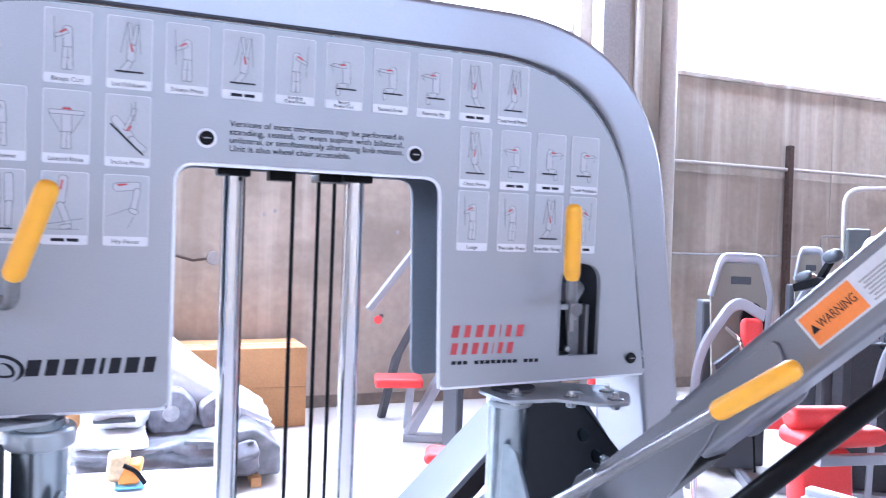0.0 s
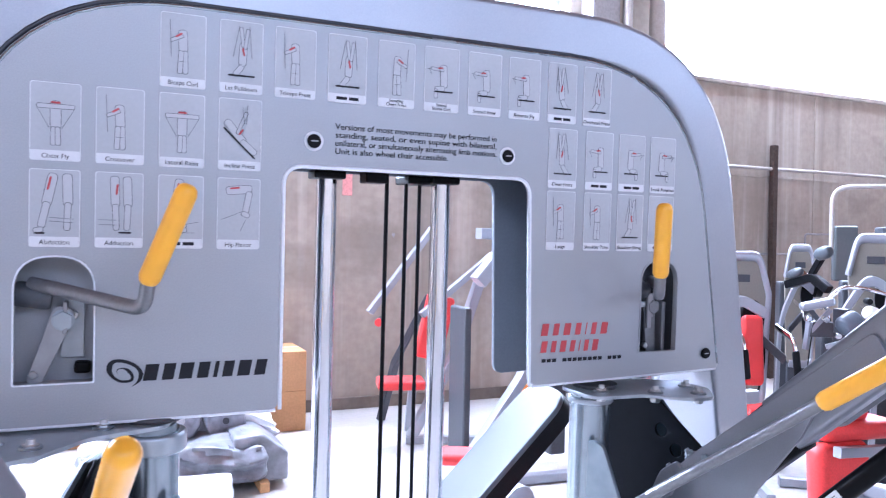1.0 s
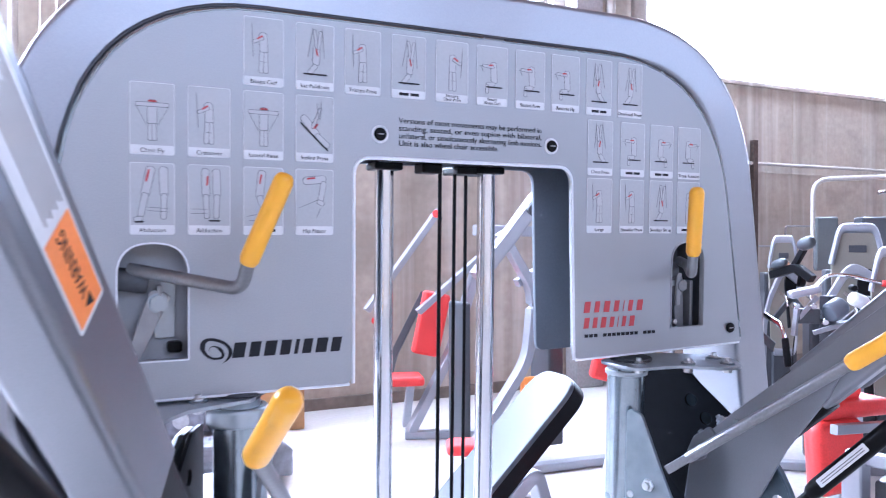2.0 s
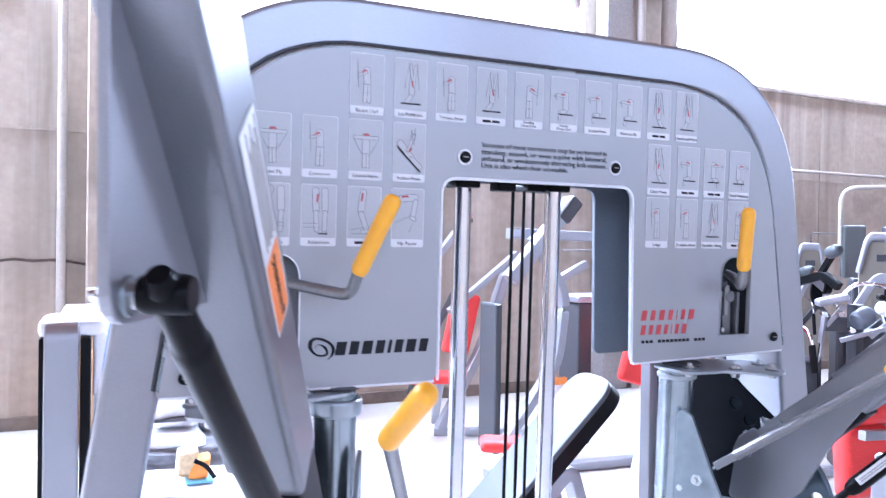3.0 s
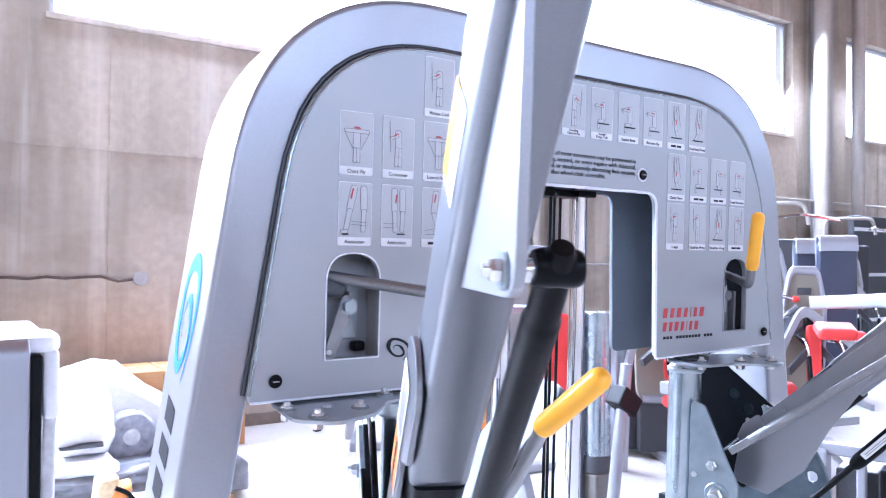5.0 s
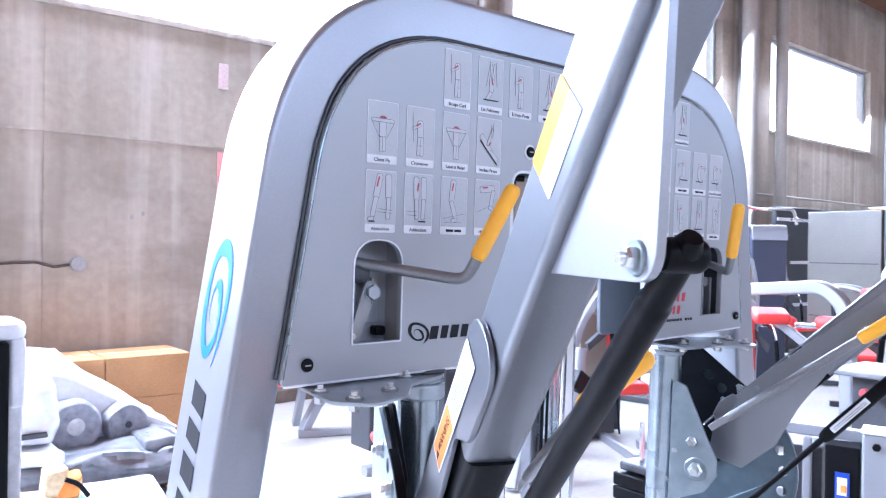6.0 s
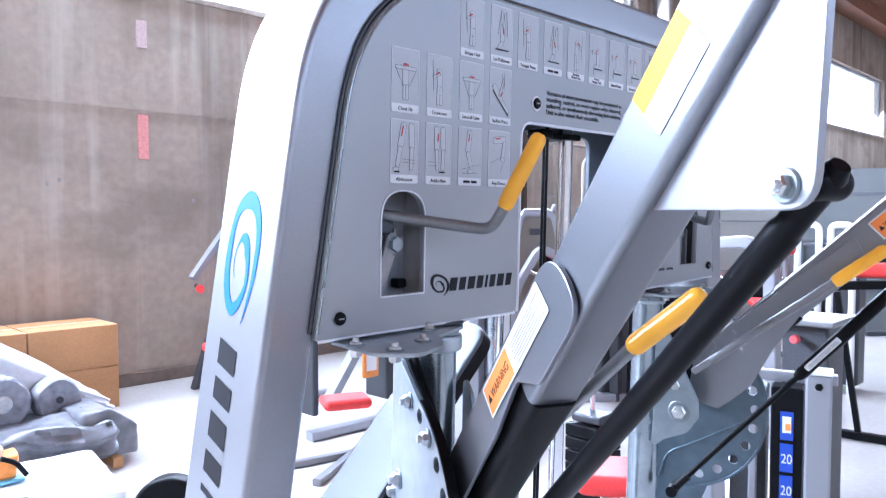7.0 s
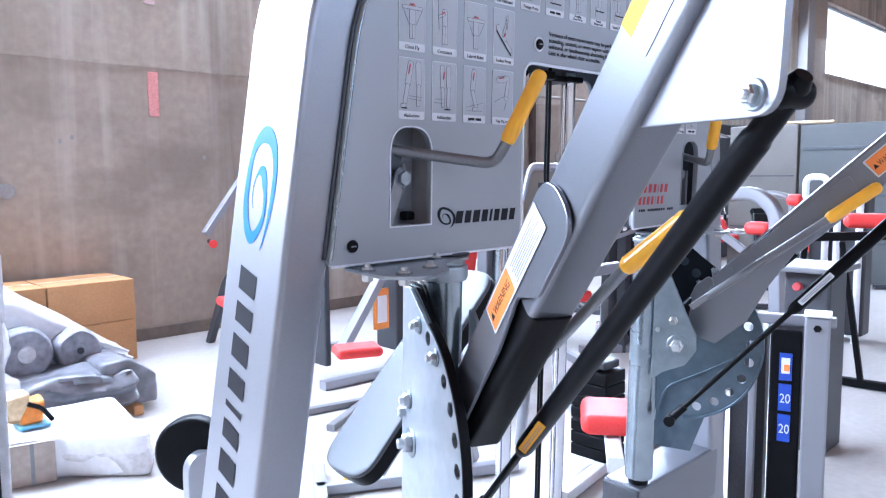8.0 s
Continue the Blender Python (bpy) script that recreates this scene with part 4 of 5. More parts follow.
    if side > 0:
        bp[4:] = [(0.044, 0.03), (0.017, 0.085), (-0.014, 0.155), (-0.03, 0.19), (-0.062, 0.2)]
    bm_at = Matrix.Translation(bhub) @ frame_of(dh, up, dh.cross(up))
    part("bracket_plate", plate(rounded(bp, 0.012, 3), [], 0.008, bm_at if kk < 0 else bm_at @ Matrix.Translation((0, 0, -0.008)), 0.001), ZINC, trainer, "galvanised bracket plate")
    inw = -out
    hex_bolt(trainer, bhub + inw * 0.007, inw, 0.017, 0.016, washer=0.027, name="hub_bolt")
    hex_bolt(trainer, bhub + inw * 0.004 - dh * 0.012 + up * 0.062, inw, 0.012, 0.01, washer=0.016)
    hex_bolt(trainer, bhub + inw * 0.004 - dh * 0.05 + up * 0.035, inw, 0.007, 0.008)
    # release lever along the inner side
    a, b, c = (Vector((-0.335, -0.192, 1.146)), Vector((-0.433, -0.384, 1.312)), Vector((-0.419, -0.472, 1.391))) if side < 0 else (Vector((0.385, -0.118, 1.13)), Vector((0.494, -0.351, 1.334)), Vector((0.545, -0.437, 1.412)))
    rel = part("release_lever", join(sweep([a, b], circle(0.0095, 12)), box((-0.008, -0.003, -0.05), (0.008, 0.003, 0.03), 0.002, m=Matrix.Translation(a) @ (b - a).to_track_quat("Z", "X").to_matrix().to_4x4())), LEVER, trainer, "grey release lever", smooth=True)
    part("grip", rod(b - (c - b) * 0.08, c, 0.0145, bev=0.012), YELLOW, rel, "yellow vinyl grip", smooth=True)
    # swivel plate under the panel
    if side < 0:
        sw, nuts = [(-0.33, 0.09), (-0.36, -0.01), (-0.46, -0.045), (-0.51, -0.105), (-0.585, -0.135), (-0.635, -0.09), (-0.625, 0.03), (-0.5, 0.09)], ((-0.6, -0.095), (-0.52, -0.07), (-0.62, -0.03), (-0.44, 0.0))
    else:
        sw, nuts = [(0.31, 0.05), (0.325, -0.045), (0.42, -0.05), (0.48, -0.1), (0.53, -0.105), (0.575, -0.04), (0.56, 0.03), (0.42, 0.1)], ((0.52, -0.075), (0.45, -0.045), (0.54, -0.02), (0.36, -0.01))
    spare = [ring((nuts[0][0] + nuts[1][0]) / 2, nuts[1][1] + 0.03, 0.009)]
    part("swivel_plate", plate(rounded(sw, 0.03, 5), spare, 0.006, Matrix.Translation((0, 0, 1.276)), 0.001), PLATEZINC, trainer, "bright galvanised swivel plate")
    for nx, ny in nuts:
        hex_bolt(trainer, (nx, ny, 1.282), (0, 0, 1), 0.0095, 0.006, BOLT, washer=0.014, name="swivel_bolt")
        hex_bolt(trainer, (nx, ny, 1.276), (0, 0, -1), 0.0095, 0.011, BOLT, name="swivel_nut")
    part("bearing_ring", lathe([(0, 0.034), (0.1, 0.04), (0.45, 0.041), (0.5, 0.036), (0.55, 0.041), (0.9, 0.04), (1, 0.034)], (col.x, col.y - 0.012, 1.281), (col.x, col.y - 0.012, 1.289), 28), DARKSTEEL, trainer, "black bearing ring", smooth=True)
    part("swivel_cap", rod((col.x, col.y - 0.012, 1.264), (col.x, col.y - 0.012, 1.275), 0.032, n=24), ZINC, trainer, smooth=True)


arm(-1, (-0.454, -0.074, 0.975), 24.3, 49.5)
arm(1, (0.479, 0.043, 0.98), 18.1, 45.4)

# ---- things standing in the hall ----
def tube_part(parent, name, pts, w, h, mat, r=0.0, up=(0, 0, 1), label=""):
    path = bend(pts, r, 6) if r else pts
    return part(name, sweep(path, rect(w, h, min(w, h) * 0.15, 3), up=up), mat, parent, label, smooth=True)


def pad(parent, name, size, m, mat, r=0.02, label=""):
    x, y, z = size
    return part(name, box((-x / 2, -y / 2, -z / 2), (x / 2, y / 2, z / 2), r, 4), mat, parent, label, smooth=True, m=m)


# cartons along the wall
def carton(x0, x1, z0, z1, y0=4.88, y1=5.42):
    c = tagged(part("carton", box((x0, y0, z0), (x1, y1, z1), 0.006), CARDBOARD), "plain brown cardboard carton stacked by the wall", "box", "cartons by the wall")
    part("tape_strip", box((x0 + 0.01, (y0 + y1) / 2 - 0.03, z1), (x1 - 0.01, (y0 + y1) / 2 + 0.03, z1 + 0.001)), TAPE, c, "clear packing tape")
    return c


for x0, x1 in ((-1.09, -0.45), (-0.44, 0.2), (0.21, 1.0)):
    carton(x0, x1, 0.0, 0.32)
for x0, x1 in ((-1.1, -0.4), (-0.39, 0.36), (0.37, 1.0)):
    carton(x0, x1, 0.322, 0.64)


def lumpy(lo, hi, seed, amount=0.03, cuts=7, r=0.05):
    bm = box(lo, hi, r, 3)
    bmesh.ops.subdivide_edges(bm, edges=[e for e in bm.edges if e.calc_length() > 0.12], cuts=cuts, use_grid_fill=True)
    for v in bm.verts:
        n = noise.noise_vector(v.co * 4.5 + Vector((seed, 0, 0))) * amount + noise.noise_vector(v.co * 14 + Vector((0, seed, 0))) * amount * 0.35
        if v.co.z > lo[2] + 0.01:
            v.co += n
    return bm


pile = tagged(empty("wrapped_pile"), "pallet of parts under grey and white plastic wrap", "pallet load")
wrap = lumpy((-0.6, 3.5, 0.05), (0.42, 4.45, 0.285), 3.0, 0.045, 12)
for v in wrap.verts:
    if v.co.y < 3.62:
        v.co.y -= 0.024 * math.sin(v.co.z * 62 + v.co.x * 5 + 1.5 * math.sin(v.co.x * 9)) + 0.01
part("wrap", wrap, GREYWRAP, pile, "crumpled grey plastic wrap", smooth=True)
stub = lumpy((0.25, 3.56, 0.04), (0.58, 4.3, 0.33), 9.0, 0.014, 8, 0.025)
for v in stub.verts:
    v.co.z = 0.04 + (v.co.z - 0.04) * (1 - 0.42 * min(max((v.co.x - 0.42) / 0.16, 0), 1))
part("wrapped_end", stub, GREYWRAP, pile, "grey wrapped end with a sloping top", smooth=True)
sheet = lumpy((-0.46, 3.98, 0.22), (0.6, 4.75, 0.76), 7.0, 0.05)
for v in sheet.verts:
    k = min(max((v.co.x + 0.05) / 0.63, 0), 1)
    v.co.z = 0.2 + (v.co.z - 0.2) * (1 - 0.82 * k) * min(1, 0.86 + (v.co.y - 3.98) * 0.5)
    if v.co.x < -0.3:
        v.co.x += (v.co.z - 0.3) * 0.16
part("cover_sheet", sheet, FILM, pile, "white plastic sheet", smooth=True)
part("film_top", lumpy((-0.6, 3.52, 0.27), (-0.2, 4.3, 0.36), 11.0, 0.035, 6, 0.03), FILM, pile, "white film over the end", smooth=True)
bag = lumpy((-0.52, 3.62, 0.36), (-0.2, 3.98, 0.72), 6.0, 0.045, 6, 0.06)
part("bag", bag, FILM, pile, "upright white plastic bag", smooth=True)
# no opening is cut; a dark slab gives the shade inside the mouth
part("bag_mouth", lumpy((-0.5, 3.585, 0.415), (-0.27, 3.63, 0.437), 8.0, 0.012, 5, 0.008), DARKSTEEL, pile, "dark slab painted as the shaded mouth of the bag", smooth=True)
for x in (-0.55, 0.39):
    part("pallet_block", box((x, 3.47, 0.0), (x + 0.06, 4.4, 0.06), 0.004), CARDBOARD, pile)
for x, r, core, mat in ((-0.065, 0.16, 0.06, CLEARWRAP), (0.237, 0.136, 0.025, DARKSTEEL)):
    z = 0.228 + r
    bm = lathe([(0.0, core), (0.012, core * 1.4), (0.004, r * 0.7), (0.0, r * 0.86), (0.02, r * 0.96), (0.06, r), (0.95, r), (1, r * 0.9)], (x, 3.86, z), (x - 0.02, 4.5, z), 36)
    for v in bm.verts:
        v.co += noise.noise_vector(v.co * 9 + Vector((x * 30, 0, 0))) * 0.011
    roll = tagged(part("plastic_roll", bm, ROLLWRAP, smooth=True), "roll of grey plastic film lying on the wrapped pile", "roll", "plastic rolls on the pile")
    part("roll_core", lathe([(0, core * 0.8), (0.5, core), (1, core)], (x, 3.856, z), (x, 3.89, z), 20), mat, roll, smooth=True)


block = tagged(empty("wrapped_block"), "low pallet box wrapped in clear plastic film", "pallet load")
plan = [(-0.68, 3.36), (0.2, 3.27), (0.09, 2.48), (-0.22, 2.78), (-0.68, 2.9)]


def swell(outline, z1, grow, seed, amount):
    c = Vector((-0.25, 3.0))
    bm = plate(rounded([tuple(c + (Vector(p) - c) * grow) for p in outline], 0.06, 5), [], z1, Matrix.Identity(4), 0.03)
    bmesh.ops.subdivide_edges(bm, edges=[e for e in bm.edges if e.calc_length() > 0.08], cuts=4, use_grid_fill=True)
    for v in bm.verts:
        if v.co.z > 0.01:
            v.co += noise.noise_vector(v.co * 5 + Vector((seed, 0, 0))) * amount + noise.noise_vector(v.co * 17 + Vector((0, seed, 0))) * amount * 0.4
    return bm


part("box_body", swell(plan, 0.215, 1.0, 1.0, 0.01), FILM, block, "film-wrapped white box", smooth=True)
part("film_skirt", swell(plan, 0.15, 1.012, 5.0, 0.02), CLEARWRAP, block, "clear crinkled film skirt", smooth=True)
e0, e1 = Vector((-0.68, 2.9, 0)), Vector((-0.22, 2.78, 0))
along = (e1 - e0).normalized()
front = Vector((along.y, -along.x, 0))
im = Matrix.Translation(e0 + along * 0.225 + front * 0.012) @ Matrix((along, Vector((0, 0, 1)), front)).transposed().to_4x4()
part("inner_carton", plate(slab(0.0, 0.005, 0.21, 0.205, 0.01), [], 0.012, im, 0.003), VEILED, block, "brown carton side showing through film")
part("carton_band", plate(slab(0.105, 0.005, 0.122, 0.205), [], 0.002, im @ Matrix.Translation((0, 0, 0.012))), GREYWRAP, block, "grey strapping band")
gun = tagged(empty("tape_dispenser"), "orange and black tape dispenser on the wrapped box", "tape dispenser")
part("body", lumpy((-0.33, 2.98, 0.235), (-0.24, 3.07, 0.34), 2.0, 0.04, 4, 0.02), ORANGEPL, gun, "orange plastic body", smooth=True)
part("tape_roll", lumpy((-0.4, 2.99, 0.25), (-0.3, 3.1, 0.39), 5.0, 0.05, 4, 0.02), PALETAN, gun, "pale tan crumpled tape", smooth=True)
part("handle", sweep(bend([(-0.32, 2.95, 0.35), (-0.26, 2.945, 0.32), (-0.215, 2.95, 0.25)], 0.03), circle(0.012, 10)), BLACK, gun, "black curved blade guard", smooth=True)
part("base", box((-0.36, 2.95, 0.222), (-0.22, 3.07, 0.238), 0.006), BLUEPL, gun, "blue plastic base")

# silver tower with a white rounded cap
tower = tagged(empty("stack_tower"), "silver weight-stack tower with a white rounded cap", "gym machine")
part("shroud", sweep(bend([(-0.878, 1.5, 0.0), (-0.878, 1.5, 1.25), (-0.878, 1.64, 1.25)], 0.12, 10), rect(0.03, 0.104, 0.01), up=(1, 0, 0)), SILVER, tower, "silver front shroud", smooth=True)
part("side_strip", box((-0.824, 1.495, 0), (-0.792, 1.57, 1.205), 0.008), BLACK, tower, "black side strip")
part("side_strip", box((-0.945, 1.5, 0), (-0.932, 1.57, 1.205), 0.006), BLACK, tower, "black side strip")
part("cap", plate(rounded([(-0.95, 1.505), (-0.735, 1.52), (-0.735, 1.78), (-0.95, 1.78)], [0.03, 0.08, 0.05, 0.05], 6), [], 0.055, Matrix.Translation((0, 0, 1.205)), 0.018), WHITEPL, tower, "white rounded plastic cap", smooth=True)
part("cap_block", box((-0.9, 1.76, 1.19), (-0.775, 2.06, 1.268), 0.015, 3), WHITEPL, tower, "white raised cap block", smooth=True)
part("cap_side", box((-0.788, 1.53, 1.0), (-0.742, 1.8, 1.215), 0.014, 3), WHITEPL, tower, "white plastic cap side", smooth=True)
part("rear_post", lumpy((-0.788, 1.56, 0), (-0.748, 1.85, 1.02), 4.0, 0.008, 6, 0.01), CLEARWRAP, tower, "film-wrapped rear post", smooth=True)

# roller pad seen past the leg
roller = tagged(empty("roller_pad"), "black round roller pad on a grey bracket", "gym machine")
part("pad", puck((-0.1, 1.72, 0.36), (-0.04, 1.77, 0.36), 0.15, 0.12, 36), BLACK, roller, "black round pad", smooth=True)
part("hub", puck((-0.04, 1.77, 0.33), (0.06, 1.86, 0.33), 0.1, 0.2, 30), SILVER, roller, smooth=True)
part("bracket", plate(rounded([(-0.06, 0.0), (0.12, 0.0), (0.12, 0.36), (-0.06, 0.36)], [0.01, 0.01, 0.06, 0.08], 6), [], 0.05, Matrix.Translation((-0.085, 1.7, 0.03)) @ OUT, 0.006), SILVER, roller, "rounded silver bracket", smooth=True)

# incline pad bench behind the trainer
bench = tagged(empty("incline_bench"), "incline bench with a long grey padded backrest", "bench")
a, b = Vector((1.1, 1.24, 0.985)), Vector((0.36, 1.28, 0.25))
ax = (a - b).normalized()
wd = Vector((0.06, 1.0, 0)).normalized()
nm = ax.cross(wd).normalized()
wd = nm.cross(ax)
if nm.x > 0:
    nm, wd = -nm, -wd
pm = Matrix((wd, ax, nm)).transposed().to_4x4()
cen = (a + b) / 2 + Vector((0.06, 1.0, 0)).normalized() * 0.1 - nm * 0.035
half = (a - b).length / 2
soft = rounded([(-0.15, -half), (0.15, -half), (0.15, half), (-0.15, half)], 0.11, 8)
part("backrest", plate(soft, [], 0.03, Matrix.Translation(cen + nm * 0.03) @ pm, 0.012), GREYPAD, bench, "pale grey vinyl face", smooth=True)
part("backrest_side", plate([(x * 1.012, y * 1.003) for x, y in soft], [], 0.064, Matrix.Translation(cen - nm * 0.022) @ pm, 0.008), BLACK, bench, "dark vinyl sides", smooth=True)
tube_part(bench, "frame", [b + Vector((0.2, 0.12, -0.05)), Vector((1.02, 1.42, 0.6)), Vector((1.25, 1.5, 0.03))], 0.06, 0.06, SILVER, 0.05)
tube_part(bench, "foot", [(0.5, 1.75, 0.03), (1.35, 1.3, 0.03)], 0.06, 0.05, SILVER)
tube_part(bench, "foot", [(0.35, 1.5, 0.03), (0.65, 1.95, 0.03)], 0.06, 0.05, SILVER)
part("caster", rod((0.62, 1.7, 0.03), (0.66, 1.72, 0.03), 0.03, n=16), YELLOW, bench, smooth=True)

# press machine near the wall
press = tagged(empty("incline_press_machine"), "silver press machine with red seat and back pads", "gym machine")
tube_part(press, "base_rail", [(1.62, 4.23, 0.03), (2.3, 3.98, 0.03)], 0.08, 0.06, SILVER)
tube_part(press, "rear_leg", [(1.68, 5.0, 0.0), (1.72, 4.75, 0.55), (1.95, 4.6, 1.1)], 0.06, 0.06, DARKSTEEL, 0.05)
tube_part(press, "post", [(1.66, 4.22, 0.05), (2.0, 4.2, 0.65), (2.25, 4.2, 1.35)], 0.09, 0.07, SILVER, 0.1)
pad(press, "seat", (0.36, 0.28, 0.07), pose(1.56, 4.2, 0.47, 0, 0, -15), RED, 0.025, "red vinyl seat")
pad(press, "backrest", (0.22, 0.1, 0.5), pose(1.85, 4.25, 0.88, 0, 12, -15), RED, 0.03, "red vinyl backrest")
tube_part(press, "seat_post", [(1.68, 4.25, 0.45), (1.74, 4.5, 0.04)], 0.06, 0.06, SILVER)
tube_part(press, "lever_arm", [(1.37, 4.4, 0.99), (1.99, 4.4, 1.78)], 0.07, 0.05, SILVER)
tube_part(press, "lever_arm", [(1.72, 4.2, 0.98), (2.3, 4.15, 1.45)], 0.07, 0.05, SILVER)
for p, q in (((1.48, 4.5, 0.9), (1.58, 4.75, 0.9)), ((1.95, 4.35, 1.75), (2.05, 4.5, 1.72))):
    h = part("handle", rod(p, q, 0.02, n=12), BLACK, press, smooth=True)
    part("handle_cap", rod(Vector(p) - (Vector(q) - Vector(p)) * 0.12, p, 0.032, n=14), RED, h, "red end cap", smooth=True)

# tall press frame with weight shrouds
rack = tagged(empty("chest_press_machine"), "silver press frame with dark stack shrouds and red pads", "gym machine")
for x in (1.74, 1.86, 2.56):
    tube_part(rack, "upright", [(x, 3.2, 0.0), (x, 3.2, 1.62)], 0.09, 0.07, SILVER)
tube_part(rack, "crossbar", [(1.7, 3.2, 1.6), (2.75, 3.2, 1.58)], 0.09, 0.07, SILVER)
tube_part(rack, "press_arm", [(1.6, 3.0, 1.3), (1.83, 3.0, 1.55), (2.04, 3.0, 1.8)], 0.1, 0.09, SILVER, 0.06)
part("arm_pad", box((-0.05, -0.07, -0.09), (0.05, 0.07, 0.09), 0.02, m=pose(2.02, 3.0, 1.76, 0, 40, 0)), DARKSTEEL, rack)
tube_part(rack, "swing_tube", [(1.8, 3.05, 1.58), (2.05, 3.05, 1.2), (2.0, 3.05, 0.75), (1.62, 3.05, 0.25)], 0.08, 0.06, SILVER, 0.12)
tube_part(rack, "brace", [(1.95, 3.1, 1.25), (2.25, 3.1, 1.4)], 0.06, 0.05, SILVER)
for x0, x1 in ((1.64, 1.69), (2.3, 2.42)):
    part("stack_shroud", box((x0, 3.25, 0.1), (x1, 3.5, 1.12), 0.015), DARKSTEEL, rack, "dark stack shroud")
part("shroud_cap", box((2.26, 3.2, 1.12), (2.6, 3.5, 1.17), 0.015), SILVER, rack)
pad(rack, "backrest", (0.28, 0.1, 0.55), pose(2.62, 2.9, 0.85, 0, 14, -20), RED, 0.03, "red vinyl backrest")
tube_part(rack, "base_rail", [(1.5, 3.1, 0.03), (2.9, 3.0, 0.03)], 0.08, 0.06, SILVER)
tube_part(rack, "front_leg", [(2.05, 2.3, 0.02), (2.5, 2.5, 1.05)], 0.1, 0.07, SILVER)
tube_part(rack, "front_leg", [(2.35, 2.2, 0.02), (2.62, 2.4, 1.0)], 0.06, 0.06, SILVER)

# low red stool between the machines
stool = tagged(empty("low_bench"), "low bench with a red seat on silver rails", "bench")
pad(stool, "seat", (0.27, 0.2, 0.06), pose(1.25, 2.4, 0.43, 0, 0, -25), RED, 0.03, "red vinyl seat")
tube_part(stool, "post", [(1.25, 2.4, 0.02), (1.25, 2.4, 0.4)], 0.07, 0.07, DARKSTEEL)
tube_part(stool, "base_rail", [(1.1, 2.75, 0.02), (1.75, 2.6, 0.02)], 0.05, 0.04, LEVER)
tube_part(stool, "base_rail", [(1.05, 2.4, 0.02), (1.6, 2.7, 0.02)], 0.05, 0.04, LEVER)
sign = tagged(part("orange_placard", box((2.06, 3.225, 0.3), (2.2, 3.245, 0.6), 0.004), ORANGEPL), "orange bordered placard on a machine leg", "placard")
part("placard_field", box((2.085, 3.218, 0.35), (2.175, 3.224, 0.55)), WHITEPL, sign)

# red-padded bench beside the trainer
curl = tagged(empty("preacher_bench"), "red-padded curl bench on a silver frame", "bench")
pad(curl, "arm_pad", (0.44, 0.17, 0.075), pose(2.32, 1.02, 0.815, 2, 2, 0), RED, 0.036, "red vinyl arm pad")
pad(curl, "chest_pad", (0.28, 0.1, 0.3), pose(2.2, 0.97, 0.63, -4, 0, 0), RED, 0.04, "red vinyl chest pad")
part("top_roll", lathe([(0, 0.02), (0.02, 0.035), (0.07, 0.046), (0.93, 0.046), (0.98, 0.035), (1, 0.02)], (2.09, 1.03, 0.895), (2.4, 1.03, 0.88), 24), RED, curl, "red vinyl roll", smooth=True)
tube_part(curl, "crossbar", [(2.1, 0.9, 0.765), (2.75, 0.9, 0.725)], 0.035, 0.04, SILVER)
tube_part(curl, "post", [(1.84, 1.02, 0.0), (1.84, 1.02, 0.86)], 0.16, 0.1, DARKSTEEL)
for x in (1.965, 2.03):
    tube_part(curl, "strut", [(x, 0.98, 0.0), (x, 0.98, 0.88)], 0.03, 0.05, WHITEPL)
tube_part(curl, "base_rail", [(1.75, 1.0, 0.03), (2.8, 1.0, 0.03)], 0.08, 0.06, SILVER)
tube_part(curl, "support_arm", [(2.2, 1.0, 0.05), (2.3, 1.0, 0.74)], 0.06, 0.06, SILVER)

# stack guard standing between the trainer and the press frame
guard = tagged(empty("stack_guard_tower"), "slim silver upright with a rounded metal stack guard", "gym machine")
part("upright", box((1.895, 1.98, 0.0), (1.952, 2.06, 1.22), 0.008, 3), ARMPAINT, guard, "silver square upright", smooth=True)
part("guard_shell", lathe([(0, 0.07), (0.01, 0.076), (0.99, 0.076), (1, 0.07)], (2.02, 1.96, 0.42), (2.02, 1.96, 1.22), 28), PIPEZINC, guard, "rounded bright metal guard", smooth=True)
part("guard_band", lathe([(0, 0.076), (0.05, 0.08), (0.95, 0.08), (1, 0.076)], (2.02, 1.96, 0.33), (2.02, 1.96, 0.42), 28), DARKSTEEL, guard, "dark lower band", smooth=True)
part("guard_foot", box((1.955, 1.895, 0.0), (2.085, 2.025, 0.33), 0.02, 3), TAUPE, guard, smooth=True)

